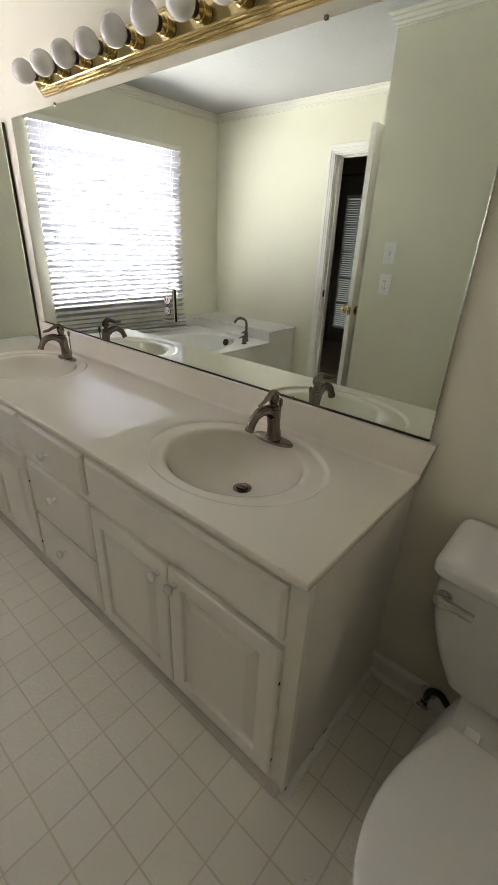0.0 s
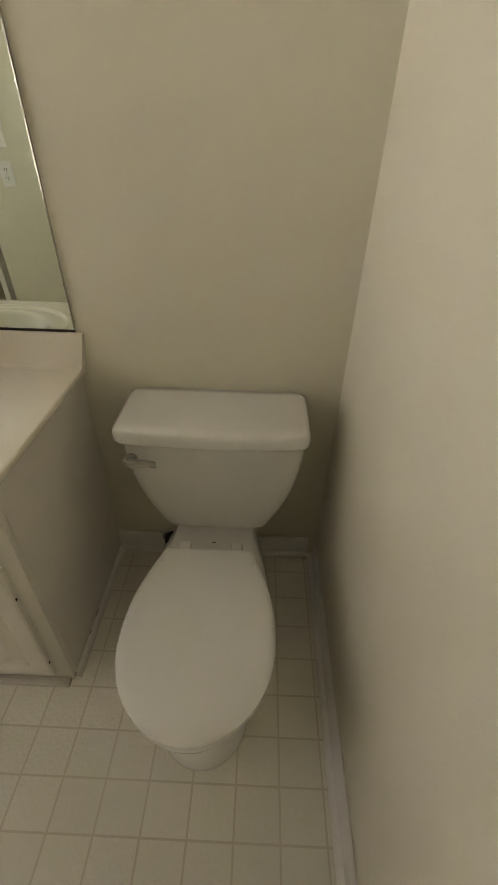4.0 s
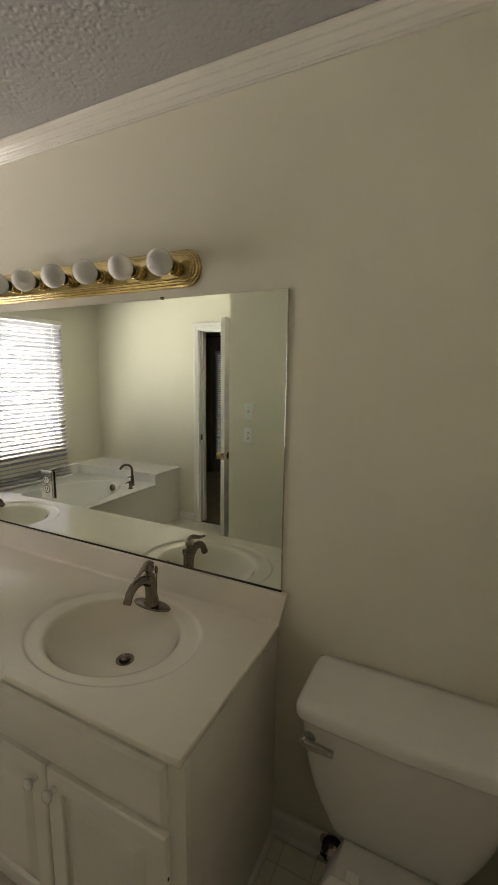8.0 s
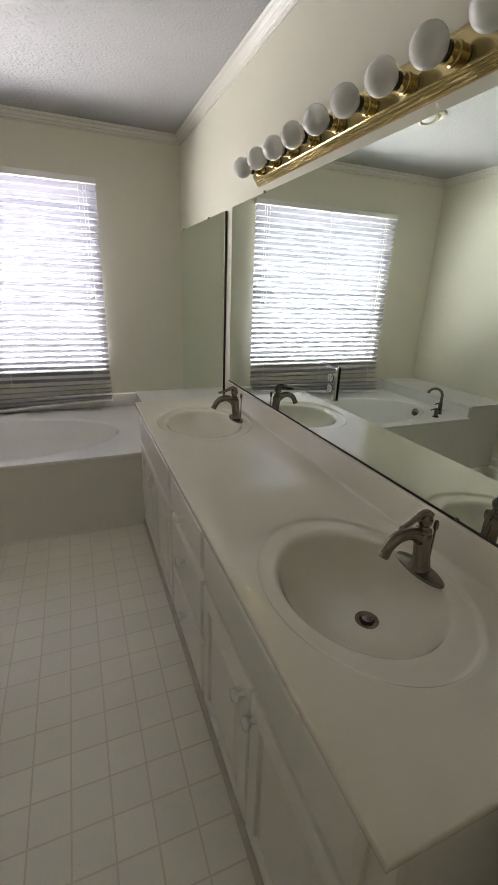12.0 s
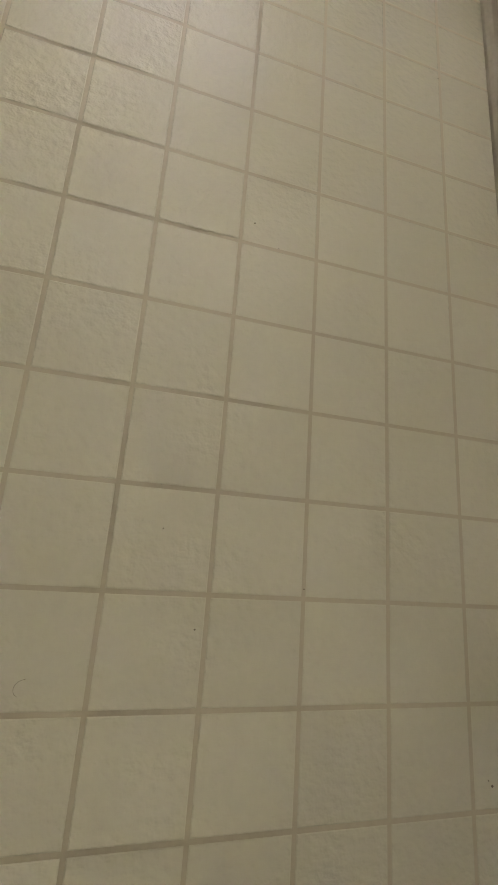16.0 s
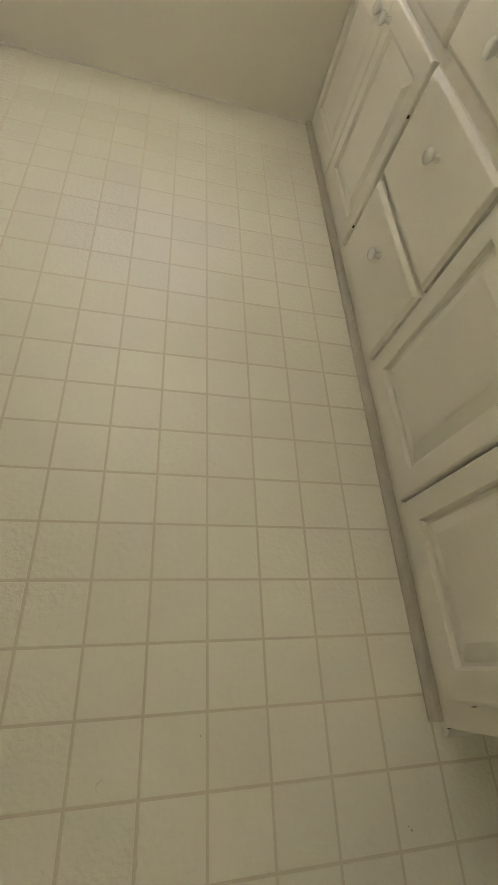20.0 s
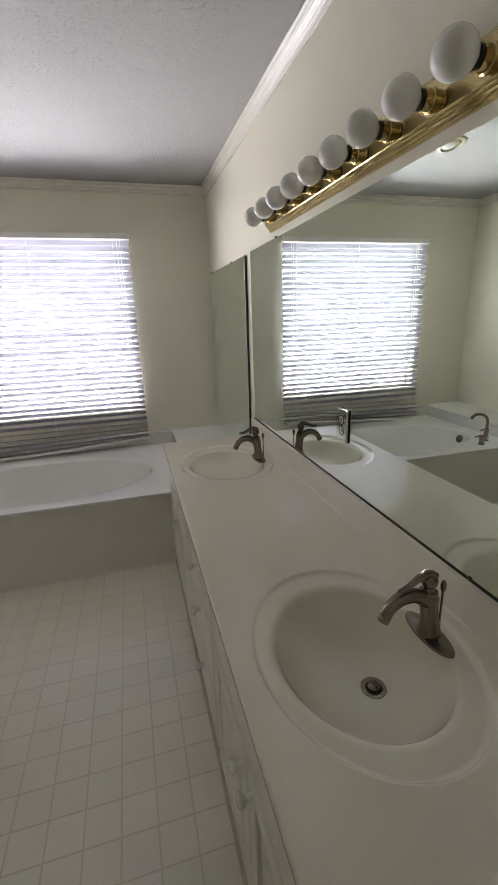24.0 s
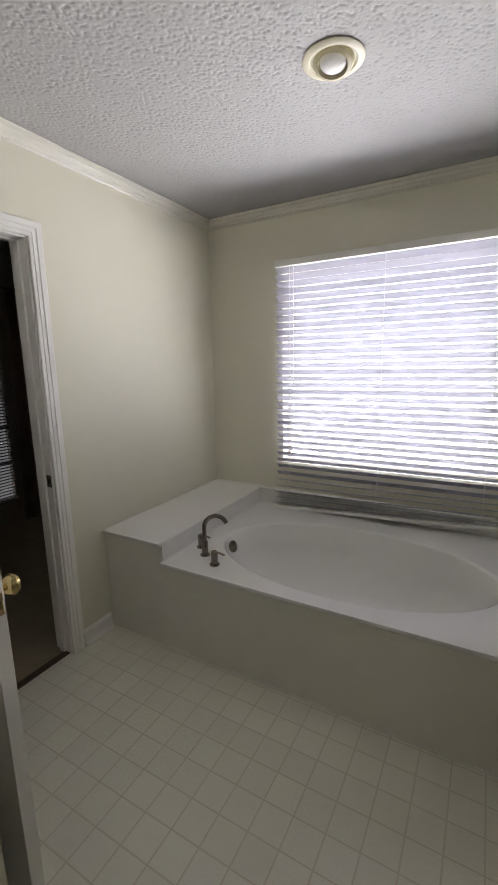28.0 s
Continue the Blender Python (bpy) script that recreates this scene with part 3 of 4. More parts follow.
def slab_front(name, y0, y1, z0, z1, parent, label=""):
    r = (y0, y1, z0, z1)
    xf = FX - 0.019
    rects = [(*r, FX - 0.0005), (*r, xf + 0.009), (*shrink(r, 0.004), xf + 0.006), (*shrink(r, 0.010), xf + 0.001), (*shrink(r, 0.013), xf)]
    return part(name, nested(bmesh.new(), rects), CABINET, parent, label)


def cabinet_body(root, y0, y1, openings):
    """Carcass whose face frame is open behind the fronts: openings of (y0, y1, z0, z1), top to bottom."""
    o0, o1 = openings[0][0], openings[0][1]
    for a, b in ((y0, o0), (o1, y1)):
        part("stile", boxed((FX, a, 0.001), (FX + 0.019, b, 0.7735), 0.0008), CABINET, root)
    edges = [0.7735] + [z for o in openings for z in (o[3], o[2])] + [0.001]
    for hi, lo in zip(edges[::2], edges[1::2]):
        part("rail", boxed((FX + 0.0003, o0, lo), (FX + 0.019, o1, hi), 0.0008), CABINET, root)
    for a, b in ((y0, y0 + 0.016), (y1 - 0.016, y1)):
        part("side_panel", boxed((FX + 0.0195, a, 0.002), (-0.003, b, 0.7735)), SIDE, root)
    part("back_panel", boxed((-0.010, y0 + 0.0165, 0.002), (-0.003, y1 - 0.0165, 0.7735)), SIDE, root)
    part("shelf", boxed((FX + 0.0195, y0 + 0.0165, 0.06), (-0.0105, y1 - 0.0165, 0.075)), SIDE, root)


def sink_base(y0, y1, f0, f1, mid, label):
    root = thing("sink_cabinet", (FX, (y0 + y1) / 2, 0), label, "cabinet", "vanity cabinets")
    cabinet_body(root, y0, y1, ((f0 + 0.02, f1 - 0.02, 0.600, 0.715), (f0 + 0.02, f1 - 0.02, 0.080, 0.545)))
    slab_front("false_drawer_front", f0, f1, 0.578, 0.737, root)
    for a, b, k in ((f0 - 0.002, mid - 0.0032, mid - 0.037), (mid + 0.0032, f1 + 0.003, mid + 0.037)):
        d = raised_door("door", a, b, 0.057, 0.553, root, "white raised panel door")
        knob(d, k, 0.506, FX - 0.019)
    return root


near = sink_base(0.012, 0.862, 0.058, 0.850, 0.4530, "white painted sink cabinet with two raised panel doors")
far = sink_base(1.341, 2.228, 1.355, 2.165, 1.757, "white painted sink cabinet next to the tub")
for cab, y in ((near, 0.0525), (far, 1.3490)):
    for z in (0.125, 0.435):
        part("hinge_slot", boxed((FX - 0.0150, y + 0.0010, z), (FX - 0.0095, y + 0.0022, z + 0.008)), DARK, cab)
stack = thing("drawer_cabinet", (FX, 1.10, 0), "white painted drawer stack between the sink cabinets", "cabinet", "vanity cabinets")
cabinet_body(stack, 0.8625, 1.3405, ((0.890, 1.315, 0.602, 0.715), (0.890, 1.315, 0.297, 0.545), (0.890, 1.315, 0.080, 0.283)))
for z0, z1, kz in ((0.585, 0.737, 0.657), (0.306, 0.553, 0.470), (0.060, 0.290, 0.216)):
    d = slab_front("drawer", 0.872, 1.334, z0, z1, stack, "white drawer front with one knob")
    knob(d, 1.105, kz, FX - 0.019)

shoe = thing("shoe_strip", (FX, 1.1, 0), "worn white shoe strip along the foot of the vanity, front darkened for shade", "shoe moulding", kind="structure")
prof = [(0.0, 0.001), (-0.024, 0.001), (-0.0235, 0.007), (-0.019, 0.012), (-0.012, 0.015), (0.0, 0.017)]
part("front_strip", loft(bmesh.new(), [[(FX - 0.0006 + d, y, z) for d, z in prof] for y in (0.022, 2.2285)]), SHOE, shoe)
prof = [(0.0, 0.001), (-0.017, 0.001), (-0.016, 0.009), (-0.010, 0.016), (0.0, 0.019)]
part("side_strip", loft(bmesh.new(), [[(x, 0.0115 + d, z) for d, z in prof] for x in (FX + 0.004, -0.018)]), TRIM, shoe)
rng = random.Random(9)
for x, w in ((FX + 0.003, 0.012), (FX + 0.135, 0.014), (FX + 0.20, 0.026)):
    part("chip", boxed((x, 0.0095, 0.0160), (x + w, 0.0116, 0.0195 + 0.001 * rng.random()), 0.0012, 1), DARK, shoe, "dark chipped gap")

counter = thing("vanity_countertop", (-0.28, 1.1, 0.765), "long glossy off-white marble vanity top with two moulded basins", "countertop")
CX0, CX1, CY0, CY1, CZ = -0.565, -0.0215, 0.0, 2.205, 0.80


def oval_patch(bm, x0, x1, y0, y1, cx, cy, rings, n=112):
    """A sheet from a rectangle to nested ovals: rings of (half x, half y, shift x, shift y, z)."""
    angles = [2 * math.pi * (i + 0.5) / n for i in range(n)]
    edge = []
    for a in angles:
        c, s = math.cos(a), math.sin(a)
        k = min((x1 - cx) / c if c > 0 else (x0 - cx) / c, (y1 - cy) / s if s > 0 else (y0 - cy) / s)
        edge.append(Vector((cx + k * c, cy + k * s, rings[0][4])))
    for qx, qy in ((x0, y0), (x0, y1), (x1, y0), (x1, y1)):
        i = min(range(n), key=lambda j: (edge[j].x - qx) ** 2 + (edge[j].y - qy) ** 2)
        edge[i] = Vector((qx, qy, rings[0][4]))
    rows = [edge, [Vector((cx + (p.x - cx) * 0.985, cy + (p.y - cy) * 0.985, p.z)) for p in edge]]
    for hx, hy, sx, sy, z in rings:
        rows.append([Vector((cx + sx + hx * math.cos(a), cy + sy + hy * math.sin(a), z)) for a in angles])
    loft(bm, rows, True, False)
    bm.faces.new([v for v in bm.verts][-n:])


def basin_rings():
    out = [(0.2400, 0.3020, 0, 0, CZ), (0.2345, 0.2965, 0, 0, CZ), (0.2322, 0.2942, 0, 0, CZ - 0.0003), (0.2300, 0.2920, 0, 0, CZ - 0.0012), (0.2280, 0.2899, 0, 0, CZ - 0.0028), (0.2262, 0.2880, 0, 0, CZ - 0.0050),
           (0.2240, 0.2856, 0, 0, CZ - 0.0070), (0.2212, 0.2822, 0, 0, CZ - 0.0083), (0.2175, 0.2770, 0, 0, CZ - 0.0088)]
    out += [(0.2060, 0.2560, 0, 0.002, CZ - 0.0088), (0.1980, 0.2405, 0, 0.003, CZ - 0.0086), (0.1935, 0.2335, 0, 0.003, CZ - 0.0090), (0.1893, 0.2270, 0, 0.004, CZ - 0.0106), (0.1855, 0.2213, 0.001, 0.004, CZ - 0.0140), (0.1825, 0.2170, 0.002, 0.004, CZ - 0.0190),
            (0.1795, 0.2132, 0.003, 0.004, CZ - 0.0256), (0.1760, 0.2092, 0.003, 0.004, CZ - 0.0340)]
    for k in range(1, 12):
        r = 1 - k / 12
        z = CZ - 0.034 - 0.100 * (1 - r**2.9) ** 0.86
        out.append((0.1760 * r + 0.0185 * (1 - r), 0.2092 * r + 0.0185 * (1 - r), 0.003 + 0.042 * (1 - r), 0.004 * r, z))
    out.append((0.0185, 0.0185, 0.045, 0, CZ - 0.1355))
    out.append((0.0180, 0.0180, 0.045, 0, CZ - 0.151))
    return out


bm = bmesh.new()
spans = ((CY0 + 0.004, 0.862, 0.4525), (1.341, CY1 - 0.002, 1.757))
for y0, y1, cy in spans:
    p = bmesh.new()
    oval_patch(p, CX0 + 0.004, CX1, y0, y1, -0.282, cy, basin_rings())
    me = bpy.data.meshes.new("tmp")
    p.to_mesh(me)
    p.free()
    bm.from_mesh(me)
    bpy.data.meshes.remove(me)
loft(bm, [[(CX0 + 0.004, y, CZ), (CX1, y, CZ)] for y in (0.862, 1.341)], False, False)
# rounded front and end edges
front = [(0.004, 0.0), (0.0022, -0.0006), (0.0008, -0.0020), (0.0, -0.0045), (0.0, -0.0150), (0.0010, -0.0195), (0.0040, -0.0235), (0.0085, -0.0258), (0.014, -0.0262), (0.040, -0.0262)]
rings = []
for d, z in front:
    rings.append([(CX1, CY0 + d, CZ + z), (CX0 + d, CY0 + d, CZ + z), (CX0 + d, 0.862, CZ + z), (CX0 + d, 1.341, CZ + z), (CX0 + d, CY1 - d * 0.5, CZ + z), (CX1, CY1 - d * 0.5, CZ + z)])
loft(bm, rings, False, False)
bmesh.ops.remove_doubles(bm, verts=bm.verts, dist=0.0002)
top = part("top", bm, MARBLE, counter, smooth=True, angle=0.5)
for poly in top.data.polygons:
    if poly.normal.z > 0.9999:
        poly.use_smooth = False
bs = [(-0.001, 0.905), (-0.016, 0.905), (-0.0195, 0.9035), (-0.0205, 0.900), (-0.0205, 0.812), (-0.022, 0.806), (-0.026, 0.802), (-0.034, 0.8004), (-0.034, 0.780), (-0.001, 0.780)]
part("backsplash", loft(bmesh.new(), [[(x, y - (0.02 if y < 1 and z > 0.85 else 0.0), z) for x, z in bs] for y in (-0.001, CY1 - 0.004)]), MARBLE, counter, smooth=True, angle=0.5)

for cy in (0.4525, 1.757):
    dr = thing("sink_drain", (-0.237, cy, 0.664), "dark chrome pop-up drain in the basin", "drain", "basin drains")
    part("flange", lathe(bmesh.new(), [(0.0175, -0.004), (0.0300, 0.0005), (0.0295, 0.0032), (0.0200, 0.0022), (0.0165, -0.004)], Matrix.Translation((-0.237, cy, 0.6645)), 24, caps=False), NICKEL, dr, smooth=True)
    part("well", lathe(bmesh.new(), [(0.0168, -0.0042), (0.001, -0.0045)], Matrix.Translation((-0.237, cy, 0.6645)), 20), BLACK, dr)
    part("stopper", lathe(bmesh.new(), [(0.003, -0.004), (0.003, 0.004), (0.0135, 0.005), (0.0145, 0.008), (0.010, 0.0115), (0.001, 0.0125)], Matrix.Translation((-0.237, cy, 0.6645)), 20), NICKEL, dr, smooth=True)


def basin_faucet(cy, turn):
    bx = -0.116
    f = thing("basin_faucet", (bx, cy, CZ), "brushed nickel single lever faucet on an oval plate", "faucet", "basin faucets")
    M = Matrix.Translation((bx, cy, CZ))
    part("base_plate", lathe(bmesh.new(), [(0.98, -0.001), (1.0, 0.001), (1.0, 0.003), (0.95, 0.006), (0.80, 0.0075), (0.3, 0.009)], M, 40, 0.029, 0.076), NICKEL, f, smooth=True)
    prof = [(0.027, 0.006), (0.0265, 0.010), (0.0235, 0.016), (0.0210, 0.030), (0.0188, 0.052), (0.0190, 0.078), (0.0215, 0.094), (0.0225, 0.100), (0.0210, 0.106), (0.017, 0.110)]
    bm = bmesh.new()
    rings = []
    for r, z in prof:
        flute = 0.05 if 0.02 < z < 0.095 else 0.0
        lean = 0.012 * max(0.0, z - 0.03) / 0.08
        rings.append([M @ Vector((-lean + r * (1 + flute * math.cos(12 * a)) * math.cos(a), r * (1 + flute * math.cos(12 * a)) * math.sin(a), z)) for a in [2 * math.pi * i / 48 for i in range(48)]])
    part("body", loft(bm, rings), NICKEL, f, smooth=True)
    path = bend([(bx - 0.014, cy, CZ + 0.092), (bx - 0.045, cy, CZ + 0.112), (bx - 0.080, cy, CZ + 0.112), (bx - 0.106, cy, CZ + 0.094), (bx - 0.118, cy, CZ + 0.070)], 6)
    rad = [0.0175 - 0.0055 * i / (len(path) - 1) for i in range(len(path))]
    sp = part("spout", tube(bmesh.new(), path, rad, 18), NICKEL, f, smooth=True)
    part("aerator", lathe(bmesh.new(), [(0.0125, 0.0), (0.0135, 0.002), (0.0135, 0.012), (0.011, 0.013)], along((bx - 0.1165, cy, CZ + 0.076), (-0.42, 0, -0.9)), 16), NICKEL, sp, smooth=True)
    prof = [(0.0165, 0.108), (0.0205, 0.112), (0.0195, 0.117), (0.0130, 0.121), (0.0122, 0.128), (0.0165, 0.134), (0.0178, 0.144), (0.0148, 0.154), (0.0085, 0.162), (0.002, 0.167)]
    ca = part("cap", lathe(bmesh.new(), prof, M @ Matrix.Translation((-0.012, 0, 0)), 24), NICKEL, f, smooth=True)
    path = bend([(bx - 0.012 - d * math.cos(turn), cy - d * math.sin(turn), CZ + z) for d, z in ((-0.006, 0.152), (0.010, 0.163), (0.034, 0.158), (0.060, 0.148), (0.086, 0.145))], 5)
    rad = [0.0105 - 0.006 * i / (len(path) - 1) for i in range(len(path))]
    part("lever", tube(bmesh.new(), path, rad, 14, 1.5), NICKEL, ca, smooth=True)
    rod = part("lift_rod", tube(bmesh.new(), [(bx + 0.026, cy, CZ + 0.004), (bx + 0.026, cy, CZ + 0.108)], 0.0026, 8), NICKEL, f)
    part("rod_knob", lathe(bmesh.new(), [(0.003, 0), (0.006, 0.006), (0.0065, 0.018), (0.004, 0.026), (0.001, 0.028)], Matrix.Translation((bx + 0.026, cy, CZ + 0.106)), 12), NICKEL, rod, smooth=True)
    return f


for cy, turn in zip(FAUCETS, (10, 4)):
    basin_faucet(cy, radians(turn))

# ---- mirrors ----
mm = thing("wall_mirror", (-0.003, 1.09, 0.908), "long frameless wall mirror above the vanity", "mirror")
part("glass", boxed((-0.0065, 0.003, 0.912), (-0.0012, 2.168, 1.837), 0.0008, 1), MIRROR, mm)
part("bottom_channel", boxed((-0.0085, 0.002, 0.9055), (-0.0008, 2.169, 0.9115)), DARK, mm, "dark bottom edge")
part("edge_strip", boxed((-0.0070, 0.0012, 0.912), (-0.0008, 0.0028, 1.837)), CHROME, mm)


def clip(parent, y, z, s=1):
    bm = bmesh.new()
    box(bm, (-0.0105, y - 0.005, z - 0.004 * s), (-0.0076, y + 0.005, z + 0.005 * s), 0.001)
    box(bm, (-0.0076, y - 0.004, z + 0.0012 * s), (-0.001, y + 0.004, z + 0.005 * s))
    part("clip", bm, NICKEL, parent, "small mirror clip")


for y in (0.45, 1.747):
    clip(mm, y, 1.838)
clip(mm, 0.45, 0.912, -0.7)
sm = thing("side_mirror", (-0.01, 2.81, 0.592), "tall frameless mirror panel standing in the corner", "mirror")
part("glass", boxed((-0.0185, 2.262, 0.592), (-0.0135, 3.318, 1.829), 0.0008, 1), MIRROR, sm)
part("backing", boxed((-0.0134, 2.260, 0.590), (-0.0012, 3.3215, 1.8305)), DARK, sm, "dark backing edge")
for y in (2.57, 3.20):
    bm = boxed((-0.0215, y - 0.005, 1.824), (-0.0186, y + 0.005, 1.834), 0.001)
    box(bm, (-0.0215, y - 0.004, 1.8306), (-0.001, y + 0.004, 1.834))
    part("clip", bm, BLACK, sm)


def wall_plate(name, m, kind, label, material, group="wall plates"):
    """A plate in its own frame: x across, y up, z out of the wall."""
    o = thing(name, m.translation, label, "outlet" if kind == "outlet" else "switch", group)

    def sub(nm, bm, material, parent=o, lab=""):
        bmesh.ops.transform(bm, matrix=m, verts=bm.verts)
        return part(nm, bm, material, parent, lab)

    r = (-0.0375, 0.0375, -0.061, 0.061)
    pl = sub("plate", nested(bmesh.new(), [(*r, 0.0004), (*r, 0.002), (*shrink(r, 0.003), 0.0045), (*shrink(r, 0.006), 0.0055)], "z"), material)
    if kind == "outlet":
        for cy in (-0.0195, 0.0195):
            if material is not PLATE:
                sub("socket_gap", lathe(bmesh.new(), [(0.0195, 0.005), (0.0195, 0.0060)], Matrix.Translation((0, cy, 0)), 24, 1.0, 0.88), DARK, pl)
            bm = lathe(bmesh.new(), [(0.0168, 0.005), (0.0168, 0.0068), (0.0158, 0.0074)], Matrix.Translation((0, cy, 0)), 24, 1.0, 0.86)
            s = sub("socket", bm, PLATE, pl)
            for dx, h in ((-0.0065, 0.0045), (0.0065, 0.0038)):
                sub("slot", boxed((dx - 0.0018, cy + 0.001 - h, 0.0074), (dx + 0.0018, cy + 0.004 + h, 0.0078)), DARK, pl)
            sub("ground_hole", lathe(bmesh.new(), [(0.0026, 0.0074), (0.0026, 0.0078)], Matrix.Translation((0, cy - 0.008, 0)), 10), DARK, pl)
        sub("screw", lathe(bmesh.new(), [(0.003, 0.0054), (0.003, 0.0066), (0.002, 0.007)], Matrix(), 10), CHROME, pl)
    else:
        sub("toggle_frame", boxed((-0.0055, -0.0125, 0.0055), (0.0055, 0.0125, 0.0064)), SHOE, pl)
        t = boxed((-0.0042, -0.004, 0.006), (0.0042, 0.005, 0.021), 0.0014)
        bmesh.ops.rotate(t, verts=t.verts, cent=(0, 0, 0.006), matrix=Matrix.Rotation(radians(-28), 3, "X"))
        sub("toggle", t, PLATE, pl)
        for cy in (-0.030, 0.030):
            sub("screw", lathe(bmesh.new(), [(0.003, 0.0054), (0.003, 0.0064), (0.002, 0.0068)], Matrix.Translation((0, cy, 0)), 10), SHOE, pl)
    return o


def facing(p, out):
    """Frame with z out of a wall, y up."""
    z = Vector(out)
    x = Vector((0, 0, 1)).cross(z)
    return Matrix.Translation(p) @ Matrix((x, (0, 0, 1), z)).transposed().to_4x4()


outlet = wall_plate("mirror_outlet", facing((-0.0108, 1.062, 1.128), (-1, 0, 0)), "outlet", "mirrored outlet plate mounted on the mirror", MIRROR)
part("spacer", boxed((-0.0110, 1.028, 1.070), (-0.0067, 1.096, 1.186), 0.001), BLACK, outlet, "black edge under the plate")
wall_plate("light_switch", facing((XC, 0.912, 1.328), (1, 0, 0)), "switch", "white toggle light switch on the cream wall", PLATE)
wall_plate("wall_outlet", facing((XC, 0.912, 1.148), (1, 0, 0)), "outlet", "white duplex outlet below the light switch", PLATE)

# ---- light bar ----
bar = thing("vanity_light_bar", (-0.01, 1.092, 1.928), "polished brass light bar with ten unlit globe bulbs", "wall light")
BY0_, BY1_, BZ = 0.298, 1.858, 1.924


def stadium(y0, y1, h, x, n=10):
    r = h * 0.86
    pts = []
    for cy, a0 in ((y1 - r, -90), (y0 + r, 90)):
        for k in range(n + 1):
            a = radians(a0 + 180 * k / n)
            pts.append((x, cy + r * math.cos(a) * (1 if a0 < 0 else 1), BZ + h * math.sin(a)))
    return pts


steps = [(0.0, 0.057, -0.001), (0.0, 0.057, -0.007), (0.002, 0.055, -0.009), (0.006, 0.050, -0.0095), (0.007, 0.049, -0.014), (0.009, 0.047, -0.016), (0.013, 0.042, -0.0165),
         (0.014, 0.041, -0.021), (0.016, 0.039, -0.023), (0.019, 0.036, -0.0235), (0.020, 0.035, -0.028), (0.023, 0.032, -0.030)]
part("backplate", loft(bmesh.new(), [stadium(BY0_ + d, BY1_ - d, h, x) for d, h, x in steps]), BRASS, bar, "stepped polished brass plate", True, 0.35)
for i in range(10):
    y = 0.384 + 0.1545 * i
    so = part("socket", lathe(bmesh.new(), [(0.024, 0.0), (0.024, 0.004), (0.0205, 0.006), (0.0205, 0.016), (0.0215, 0.017), (0.0215, 0.024), (0.017, 0.025)], along((-0.0295, y, BZ), (-1, 0, 0)), 22), BRASS, bar, "brass socket", True)
    part("collar", lathe(bmesh.new(), [(0.0185, 0.020), (0.0195, 0.0255), (0.0195, 0.031), (0.0150, 0.0325)], along((-0.0295, y, BZ), (-1, 0, 0)), 20), BLACK, so, "black bulb collar", True)
    bm = lathe(bmesh.new(), [(0.0135, 0.0), (0.0150, 0.005), (0.020, 0.011)] + [(0.0400 * math.sin(a), 0.0440 - 0.0400 * math.cos(a)) for a in [0.50 + (math.pi - 0.52) * k / 15 for k in range(16)]], along((-0.0575, y, BZ), (-1, 0, 0)), 28)
    part("bulb", bm, BULB, bar, "clear white globe bulb, unlit", True, 0)

# ---- recessed light ----
can = thing("recessed_light", (-1.277, 2.242, ZC), "recessed eyeball ceiling light with cream ring, unlit", "ceiling light")
M = Matrix.Translation((-1.277, 2.242, ZC)) @ pose(0, 0, 0, 180, 0, 0)
part("trim_ring", lathe(bmesh.new(), [(0.101, 0.0002), (0.102, 0.003), (0.097, 0.007), (0.080, 0.009), (0.076, 0.006), (0.075, 0.001)], M, 40, caps=False), CANTRIM, can, smooth=True)
part("housing", lathe(bmesh.new(), [(0.0745, 0.0035), (0.0745, 0.0015)], M, 32), CANIN, can)
E3 = Matrix.Translation((-1.277, 2.242, ZC + 0.004)) @ pose(0, 0, 0, 180 - 13, 1, 0)
part("eyeball", lathe(bmesh.new(), [(0.070, -0.004), (0.069, 0.012), (0.062, 0.024), (0.050, 0.029), (0.047, 0.022), (0.045, 0.010)], E3, 36, caps=False), CANIN, can, "tilted cream eyeball", True)
part("bulb", lathe(bmesh.new(), [(0.044, 0.010), (0.043, 0.019), (0.035, 0.025), (0.018, 0.029), (0.002, 0.030)], E3, 28), BULB, can, smooth=True)

# ---- bathtub and its surround ----
TZ = 0.490
tub = thing("bathtub", (-1.32, 2.7, 0), "white oval drop-in bathtub with a flat front panel", "bathtub")
TX0, TX1, TY0, TY1 = -2.138, -0.417, 2.203, 3.303
bm = bmesh.new()
rr = [(0.705, 0.402, 0, 0, TZ), (0.700, 0.397, 0, 0, TZ - 0.001), (0.694, 0.391, 0, 0, TZ - 0.005), (0.688, 0.385, 0, 0, TZ - 0.014)]
for k in range(1, 16):
    r = 1 - k / 16
    z = TZ - 0.014 - 0.345 * (1 - (0.12 + 0.88 * r) ** 4.2) ** 0.62
    rr.append((0.688 * (0.10 + 0.90 * r), 0.385 * (0.10 + 0.90 * r), 0.03 * (1 - r), 0, z))
oval_patch(bm, TX0, TX1, TY0 + 0.003, TY1, -1.322, 2.685, rr, 120)
lip = [(0.003, 0.0), (0.0008, -0.001), (0.0, -0.004), (0.0, -0.016), (0.003, -0.020), (0.028, -0.020)]
loft(bm, [[(TX0, TY0 + d, TZ + z), (-0.5285, TY0 + d, TZ + z)] for d, z in lip], False, False)
bmesh.ops.remove_doubles(bm, verts=bm.verts, dist=0.0002)
part("deck_and_basin", bm, ACRYLIC, tub, smooth=True, angle=0.5)
part("front_panel", boxed((TX0 - 0.01, 2.230, 0.001), (-0.5275, 2.242, TZ - 0.019), 0.001), APRON, tub)
